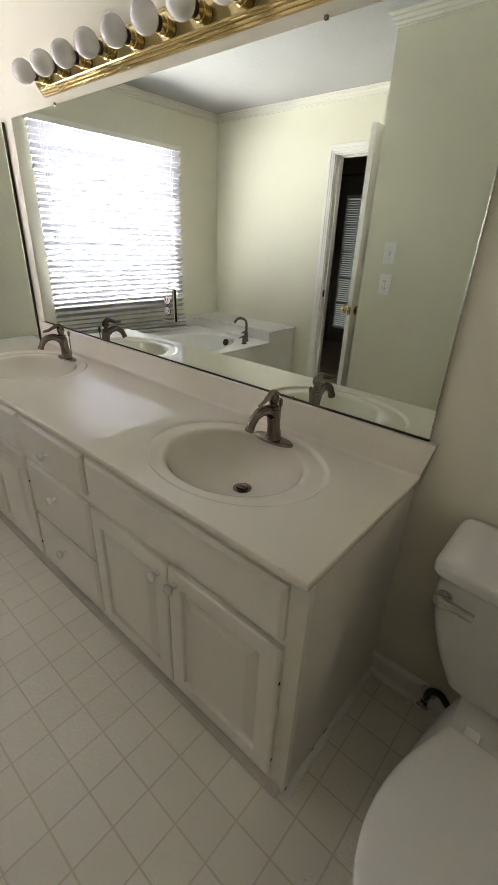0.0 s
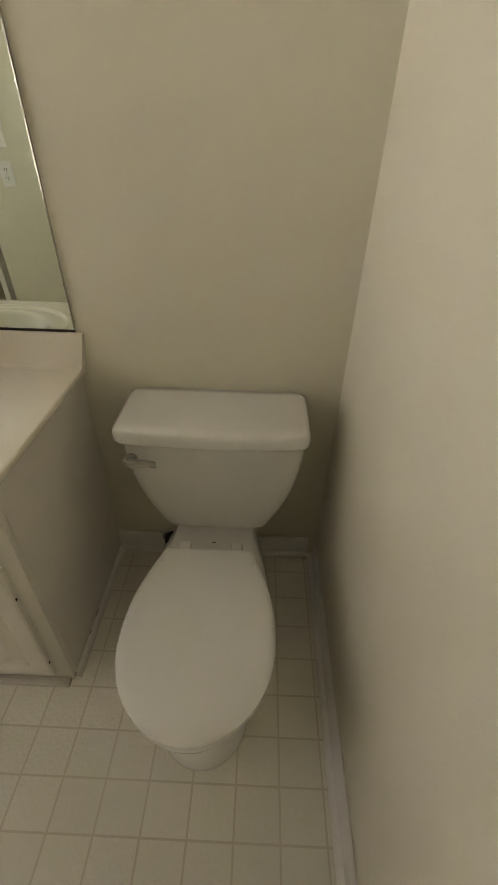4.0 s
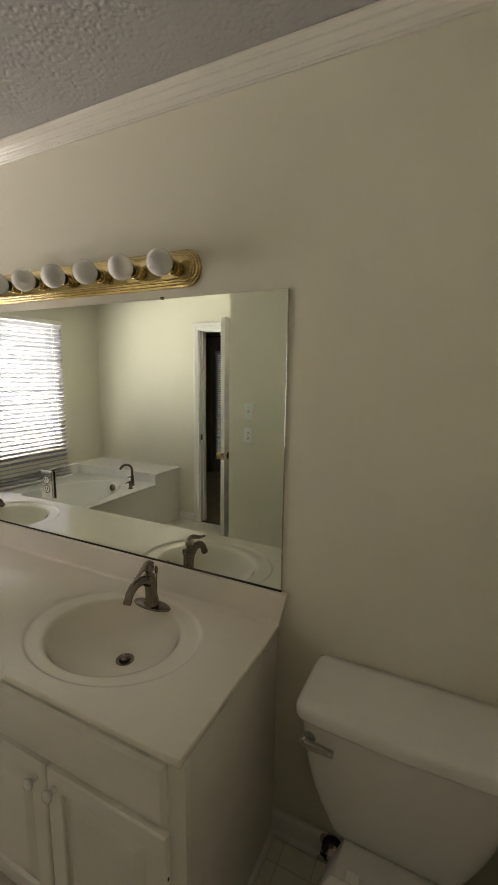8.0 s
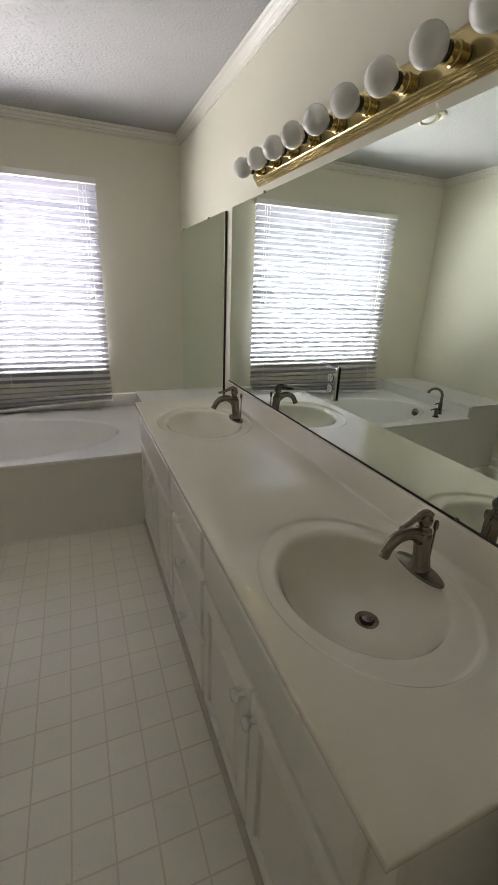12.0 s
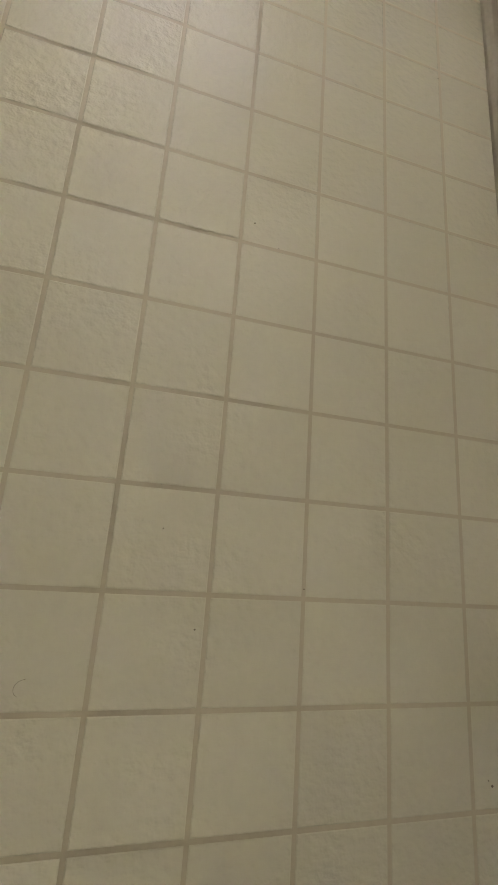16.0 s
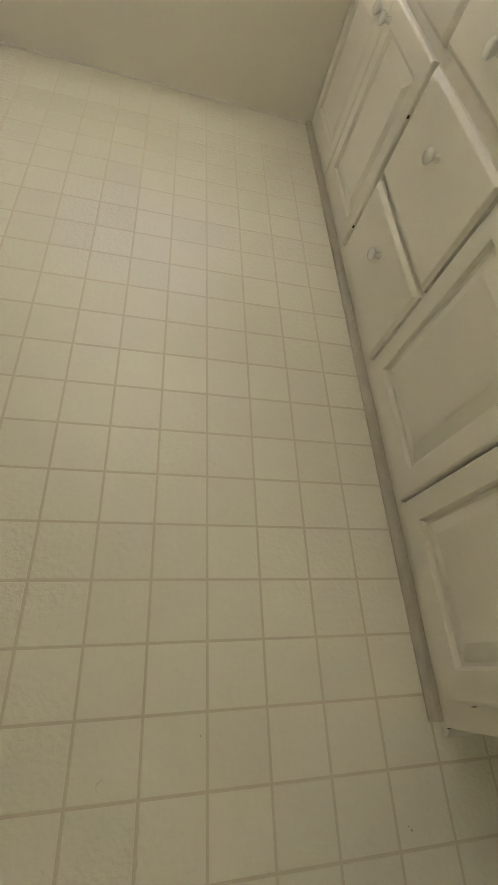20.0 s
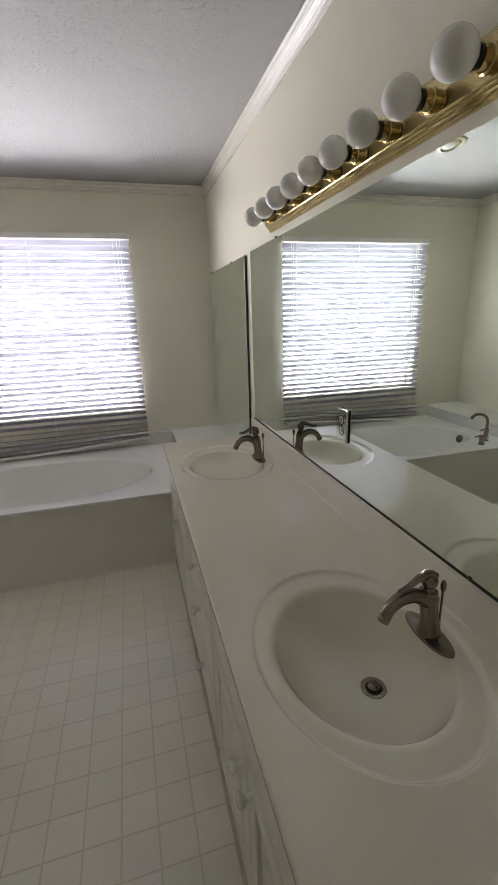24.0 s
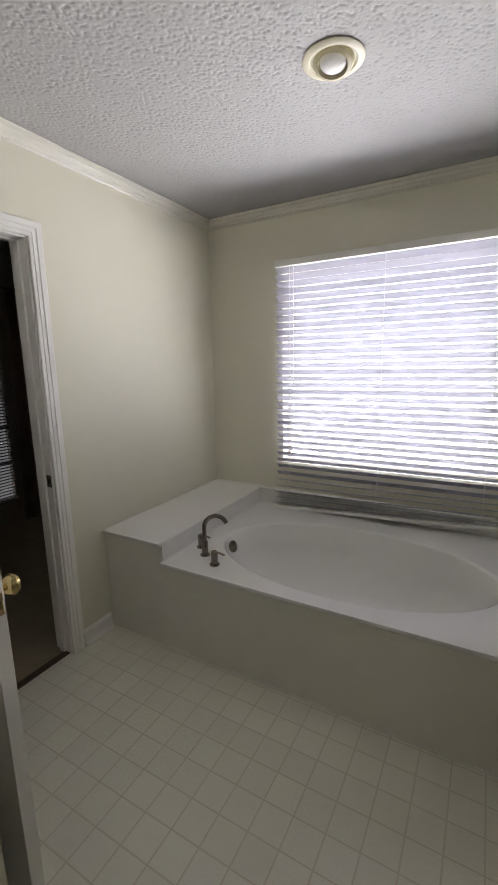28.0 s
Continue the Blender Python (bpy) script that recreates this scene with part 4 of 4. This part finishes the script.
part("back_lip", boxed((TX0, TY1, TZ - 0.01), (TX1, YN - 0.002, 0.588), 0.004, 3), ACRYLIC, tub)
part("overflow_plate", lathe(bmesh.new(), [(0.034, 0.0), (0.034, 0.003), (0.028, 0.007), (0.006, 0.009), (0.002, 0.006)], along(OVERFLOW, (0.90, -0.12, 0.32)), 28), NICKEL, tub, "round chrome overflow plate", True)
part("caulk_line", boxed((TX0, 2.2245, 0.0005), (-0.5275, 2.2298, 0.006)), TRIM, tub)

led = thing("tub_ledge", (-2.34, 2.78, 0), "white boxed ledge at the faucet end of the tub", "tub surround")
part("top_slab", boxed((XW + 0.002, 2.206, 0.572), (TX0 - 0.001, YN - 0.002, 0.590), 0.003), ACRYLIC, led)
part("front_panel", boxed((XW + 0.002, 2.2296, 0.001), (TX0 - 0.0103, 2.242, 0.5715), 0.0005), APRON, led)
part("side_panel", boxed((TX0 - 0.010, 2.2296, TZ - 0.019), (TX0 - 0.002, YN - 0.003, 0.5715), 0.001), ACRYLIC, led)
led2 = thing("tub_ledge", (-0.21, 2.78, 0.3), "white boxed ledge between tub and vanity wall", "tub surround")
part("top_slab", boxed((TX1 + 0.001, 2.2065, 0.572), (-0.002, YN - 0.002, 0.590), 0.003), ACRYLIC, led2)
part("side_panel", boxed((TX1 + 0.002, 2.2065, TZ - 0.018), (TX1 + 0.012, YN - 0.003, 0.5715), 0.001), ACRYLIC, led2)
part("core", boxed((TX1 + 0.013, 2.2065, 0.001), (-0.002, YN - 0.003, 0.5715)), APRON, led2)

tf = thing("tub_faucet", (-1.985, 2.385, TZ), "brushed nickel gooseneck tub faucet with two handles", "faucet")
P = Vector((-1.985, 2.385, TZ))
way = Vector((0.80, 0.60, 0))
rise = [P + Vector((0, 0, h)) for h in (0.0, 0.05, 0.10, 0.145)]
arc = [P + way * (0.058 - 0.058 * math.cos(a)) + Vector((0, 0, 0.155 + 0.058 * math.sin(a))) for a in [radians(d) for d in (10, 35, 60, 90, 120, 145, 165)]]
part("spout", tube(bmesh.new(), rise + arc, 0.0115, 16), NICKEL, tf, smooth=True)
part("sleeve", lathe(bmesh.new(), [(0.026, 0.0), (0.026, 0.005), (0.0165, 0.008), (0.0165, 0.075), (0.0125, 0.078)], Matrix.Translation(P), 22), NICKEL, tf, smooth=True)
for q in (Vector((-1.878, 2.315, TZ)), Vector((-2.06, 2.455, TZ))):
    h = part("handle", lathe(bmesh.new(), [(0.025, 0.0), (0.025, 0.006), (0.0165, 0.009), (0.0165, 0.045), (0.0175, 0.047), (0.0175, 0.070), (0.015, 0.073)], Matrix.Translation(q), 22), NICKEL, tf, smooth=True)
    part("lever", tube(bmesh.new(), bend([q + Vector((0, 0, 0.066)), q + Vector((0.025, 0.004, 0.068)), q + Vector((0.056, 0.008, 0.060))], 4), 0.0052, 10), NICKEL, h, smooth=True)

# ---- toilet ----
toi = thing("toilet", (-0.4, -0.395, 0), "white two-piece toilet with closed lid", "toilet")
TYC = -0.395


def rounded(hx, hy, cx, z, power, n=48, front=1.0):
    pts = []
    for i in range(n):
        a = 2 * math.pi * i / n
        c, s = math.cos(a), math.sin(a)
        pts.append((cx + hx * math.copysign(abs(c) ** (2 / power), c), TYC + hy * math.copysign(abs(s) ** (2 / power), s), z))
    return pts


rows = []
for k in range(13):
    u = k / 12
    w = 0.170 + (0.259 - 0.170) * (1 - (1 - u) ** 2.4)
    fx = 0.088 + 0.019 * u
    rows.append(rounded(fx, w, -0.112, 0.350 + 0.345 * u, 5.5))
rows.insert(0, rounded(0.080, 0.155, -0.112, 0.3455, 5.0))
part("tank", loft(bmesh.new(), rows), PORCELAIN, toi, smooth=True, angle=0.8)
lid = []
for s, z in ((0.955, 0.694), (0.985, 0.696), (1.0, 0.704), (1.0, 0.722), (0.985, 0.733), (0.94, 0.739), (0.70, 0.7425), (0.2, 0.7435)):
    ring = []
    for x, y, zz in rounded(0.120 * s, 0.265 * s, -0.1235, z, 13.0, 72):
        bow = 0.014 * (1 - ((y - TYC) / 0.262) ** 2) if x < -0.1235 else 0.0
        ring.append((x - bow + 0.004, y, zz))
    lid.append(ring)
part("tank_lid", loft(bmesh.new(), lid), PORCELAIN, toi, smooth=True, angle=0.9)


def egg(z, grow=0.0, x_back=-0.345, x_tip=-0.818, wide=0.182, back=0.118, blunt=2.15, n=28):
    """Outline of the seat at height z, grown outwards by grow."""
    L = x_back - x_tip
    left, right = [], []
    for i in range(n + 1):
        u = 0.5 - 0.5 * math.cos(math.pi * i / n)
        if u < 0.52:
            h = back + (wide - back) * math.sin(math.pi / 2 * u / 0.52) ** 0.9
        else:
            h = wide * math.sqrt(max(0.0, 1 - ((u - 0.52) / 0.48) ** blunt))
        x = x_back - u * L
        x += -grow if u > 0.6 else grow if u < 0.1 else 0
        h = max(0.0, h + grow * (1 if u < 0.98 else 0.5))
        left.append((x, TYC + h, z))
        right.append((x, TYC - h, z))
    return left[:-1] + [((left[-1][0]), TYC, z)] + right[-2::-1]


seat = loft(bmesh.new(), [egg(0.386, -0.006), egg(0.389, 0.0), egg(0.402, 0.0), egg(0.405, -0.004)])
part("seat", seat, SEAT, toi, smooth=True, angle=0.9)
cover = loft(bmesh.new(), [egg(0.4065, -0.003), egg(0.409, 0.001), egg(0.416, 0.001), egg(0.421, -0.004), egg(0.4245, -0.014), egg(0.4265, -0.032), egg(0.4275, -0.07)])
part("seat_lid", cover, SEAT, toi, smooth=True, angle=0.9)
for y in (-0.075, 0.075):
    part("hinge_cap", boxed((-0.352, TYC + y - 0.017, 0.380), (-0.303, TYC + y + 0.017, 0.403), 0.006, 3), SEAT, toi)
bowl = []
for z, xb, xt, w, b in ((0.0, -0.20, -0.742, 0.134, 0.108), (0.014, -0.20, -0.742, 0.134, 0.108), (0.04, -0.20, -0.731, 0.126, 0.100), (0.12, -0.19, -0.716, 0.118, 0.095), (0.20, -0.18, -0.726, 0.132, 0.105),
                        (0.28, -0.16, -0.778, 0.163, 0.115), (0.34, -0.18, -0.808, 0.177, 0.118), (0.372, -0.30, -0.816, 0.182, 0.118), (0.384, -0.34, -0.810, 0.177, 0.114)):
    bowl.append(egg(z, 0.0, xb, xt, w, b, 3.4 if z < 0.15 else 2.8 if z < 0.25 else 2.15))
part("bowl", loft(bmesh.new(), bowl), PORCELAIN, toi, smooth=True, angle=0.9)
rings = []
for x, h, t in ((-0.06, 0.090, 0.3445), (-0.225, 0.100, 0.3445), (-0.30, 0.116, 0.374), (-0.335, 0.120, 0.3845), (-0.37, 0.124, 0.386)):
    rings.append([(x, TYC + y, z) for y, z in ((-h * 0.9, 0.28), (h * 0.9, 0.28), (h, 0.31), (h, t - 0.012), (h - 0.008, t - 0.003), (h - 0.02, t), (-h + 0.02, t), (-h + 0.008, t - 0.003), (-h, t - 0.012), (-h, 0.31))])
part("deck", loft(bmesh.new(), rings), PORCELAIN, toi, smooth=True)
bm = bmesh.new()
box(bm, (-0.262, TYC - 0.022, 0.3870), (-0.255, TYC + 0.014, 0.3884))
box(bm, (-0.280, TYC - 0.010, 0.3880), (-0.274, TYC + 0.002, 0.3884))
for v in bm.verts:
    v.co.z += 0.3445 + (-0.225 - v.co.x) / 0.075 * 0.0295 - 0.3872
part("maker_mark", bm, DARK, toi, "small dark unreadable mark")
fl = part("flush_lever", lathe(bmesh.new(), [(0.0175, 0.0), (0.0175, 0.004), (0.0150, 0.009), (0.0120, 0.016)], along((-0.2150, -0.172, 0.632), (-1, 0, 0)), 22), CHROME, toi, "chrome flush lever", True)
paddle = []
for y, h, d in ((-0.152, 0.0060, 0.0030), (-0.156, 0.0110, 0.0065), (-0.164, 0.0150, 0.0100), (-0.176, 0.0155, 0.0105), (-0.190, 0.0130, 0.0080), (-0.215, 0.0120, 0.0060), (-0.238, 0.0118, 0.0050), (-0.2425, 0.0105, 0.0035)):
    paddle.append([(-0.2370 - d * math.copysign(abs(math.cos(k * math.pi / 8)) ** 0.7, math.cos(k * math.pi / 8)), y, 0.632 + 0.06 * (y + 0.172) + h * math.copysign(abs(math.sin(k * math.pi / 8)) ** 0.5, math.sin(k * math.pi / 8))) for k in range(16)])
part("arm", loft(bmesh.new(), paddle), CHROME, fl, "broad chrome paddle", True)
for y in (-0.115, 0.115):
    part("bolt_cap", lathe(bmesh.new(), [(0.014, 0.0), (0.013, 0.010), (0.007, 0.016), (0.001, 0.017)], Matrix.Translation((-0.40, TYC + y, 0.004)), 14), PORCELAIN, toi, smooth=True)

sv = thing("water_supply", (-0.03, -0.188, 0.07), "chrome stop valve with a black hose behind the toilet", "stop valve")
part("wall_flange", lathe(bmesh.new(), [(0.026, 0.0), (0.024, 0.005), (0.011, 0.010)], along((-0.0145, -0.188, 0.075), (-1, 0, 0)), 20), CHROME, sv, smooth=True)
part("valve_body", lathe(bmesh.new(), [(0.008, 0.0), (0.008, 0.02), (0.012, 0.022), (0.012, 0.046), (0.007, 0.048)], along((-0.016, -0.188, 0.075), (-1, 0, 0)), 16), CHROME, sv, smooth=True)
part("handle", lathe(bmesh.new(), [(0.006, 0.0), (0.019, 0.004), (0.019, 0.010), (0.006, 0.013)], along((-0.064, -0.188, 0.070), (-1, 0, -0.2)), 16, 1.0, 0.62), CHROME, sv, smooth=True)
part("hose", tube(bmesh.new(), bend([(-0.048, -0.188, 0.085), (-0.049, -0.193, 0.118), (-0.055, -0.222, 0.140), (-0.066, -0.262, 0.120), (-0.085, -0.300, 0.150), (-0.098, -0.300, 0.24), (-0.098, -0.290, 0.345)], 6), 0.0105, 12), BLACK, sv, "black rubber hose", True)
part("coupling_nut", lathe(bmesh.new(), [(0.017, 0.0), (0.019, 0.004), (0.019, 0.026), (0.015, 0.030)], Matrix.Translation((-0.098, -0.288, 0.318)), 8), BLACK, sv)

# ---- toilet paper holder and towel ring on the wall beside the toilet ----
tp = thing("paper_holder", (-1.089, YS, 0.655), "brushed nickel paper holder post on the wall, empty", "paper holder")
A = Vector((-1.089, YS, 0.660))
part("wall_rose", lathe(bmesh.new(), [(0.030, 0.0005), (0.030, 0.005), (0.024, 0.010), (0.016, 0.014)], along(A, (0, 1, 0)), 28), NICKEL, tp, smooth=True)
part("arm", lathe(bmesh.new(), [(0.015, 0.012), (0.0165, 0.022), (0.0150, 0.045), (0.0095, 0.068), (0.0075, 0.074), (0.0105, 0.078), (0.0105, 0.083), (0.0075, 0.086)], along(A, (0, 1, -0.15)), 20), NICKEL, tp, smooth=True)
B = A + Vector((0, 0.097, -0.018))
part("finial", lathe(bmesh.new(), [(0.004, -0.034), (0.0095, -0.028), (0.0112, -0.014), (0.0108, 0.0), (0.008, 0.010), (0.0062, 0.016), (0.0085, 0.024), (0.0075, 0.031), (0.003, 0.035)], Matrix.Translation(B), 20), NICKEL, tp, smooth=True)
tr = thing("towel_bar", TOWEL, "brushed nickel towel bar end with a round knob", "towel bar")
T0 = Vector(TOWEL)
part("wall_rose", lathe(bmesh.new(), [(0.030, 0.0005), (0.030, 0.005), (0.024, 0.010), (0.014, 0.014)], along(T0, (0, 1, 0)), 28), NICKEL, tr, smooth=True)
part("arm", lathe(bmesh.new(), [(0.014, 0.010), (0.016, 0.022), (0.012, 0.038), (0.009, 0.052)], along(T0, (0, 1, 0)), 20), NICKEL, tr, smooth=True)
part("ball", ball(bmesh.new(), T0 + Vector((0, 0.060, 0)), 0.0148, 24), NICKEL, tr, smooth=True, angle=0)

# ---- floor: sheet vinyl with square tiles ----
floor = thing("floor", (-1.2, 1.0, -0.001), "off-white square patterned vinyl floor with tan joints", "floor", kind="structure")
bm = bmesh.new()
box(bm, (XC, YS, -0.05), (XV, YN, -0.0008))
box(bm, (XW - 0.036, YC, -0.05), (XC, YN, -0.0008))
part("joint_sheet", bm, GROUT, floor)
PX, PY, OX, OY, GAP = 0.1109, 0.1128, -0.9890, 0.0680, 0.0051
meshes, extra = {}, []


def tile_geo(w, h):
    c = 0.0012
    return [(0, 0, -0.0004), (w, 0, -0.0004), (w, h, -0.0004), (0, h, -0.0004), (c, c, 0), (w - c, c, 0), (w - c, h - c, 0), (c, h - c, 0)], \
        [(4, 5, 6, 7), (0, 1, 5, 4), (1, 2, 6, 5), (2, 3, 7, 6), (3, 0, 4, 7)]


for i in range(-15, 10):
    for j in range(-8, 21):
        x0, x1 = OX + i * PX + GAP / 2, OX + (i + 1) * PX - GAP / 2
        y0, y1 = OY + j * PY + GAP / 2, OY + (j + 1) * PY - GAP / 2
        x0, x1, y0, y1 = max(x0, XW - 0.012), min(x1, XV - 0.001), max(y0, YS + 0.001), min(y1, 2.232)
        if y1 < YC + 0.02 and x0 < XC:
            x0 = max(x0, XC + 0.001)
        elif y0 < YC < y1 and x0 < XC - 0.02 and x1 < XC + 0.05:
            y0 = YC + 0.001
        if x0 > -0.50 and y0 > 0.02:
            continue
        if x1 - x0 < 0.006 or y1 - y0 < 0.006:
            continue
        w, h = round(x1 - x0, 4), round(y1 - y0, 4)
        if x1 < -2.0 or y0 > 1.95:
            extra.append((x0, y0, w, h))
            continue
        if (w, h) not in meshes:
            v, f = tile_geo(w, h)
            me = bpy.data.meshes.new("tile")
            me.from_pydata(v, [], f)
            me.materials.append(TILE)
            meshes[w, h] = me
        o = new("tile", meshes[w, h])
        o.parent = floor
        o.location = Vector((x0, y0, 0.0)) - floor.location
vs, fs = [], []
for x0, y0, w, h in extra:
    v, f = tile_geo(w, h)
    fs += [tuple(q + len(vs) for q in face) for face in f]
    vs += [(x0 + p[0] - floor.location.x, y0 + p[1] - floor.location.y, p[2] - floor.location.z) for p in v]
me = bpy.data.meshes.new("far_tiles")
me.from_pydata(vs, [], fs)
me.materials.append(TILE)
o = tagged(new("far_tiles", me), kind="stuff")
o.parent = floor

# ---- small dirt on the floor ----
rng = random.Random(21)
dirt = [(-1.046, 0.135, 0.0011), (-1.001, 0.033, 0.0014), (-0.878, 0.079, 0.0012), (-0.971, 0.552, 0.0016), (-0.935, 0.522, 0.0008), (-1.054, 0.183, 0.0008),
        (-0.974, -0.380, 0.0020), (-0.629, -0.132, 0.0022), (-0.634, -0.126, 0.0015), (-0.66, 0.95, 0.0014)]
for x, y, r in dirt:
    bm = ball(bmesh.new(), (0, 0, 0), r * 0.65, 8, 0.5)
    for v in bm.verts:
        v.co *= 1 + rng.uniform(-0.3, 0.3)
    o = put("dirt_speck", bm, SPECK)
    o.location = (x, y, 0.0006)
    tagged(o, "tiny dark speck of dirt on the vinyl floor", "dirt speck", "floor specks")
hair = put("hair", tube(bmesh.new(), bend([(-1.1565, -0.0135, 0.0012), (-1.1625, -0.0155, 0.0016), (-1.1660, -0.0205, 0.0016), (-1.1650, -0.0260, 0.0014), (-1.1620, -0.0285, 0.0012)], 5), 0.00022, 5), HAIR)
tagged(hair, "short curled dark hair on the vinyl floor", "hair")
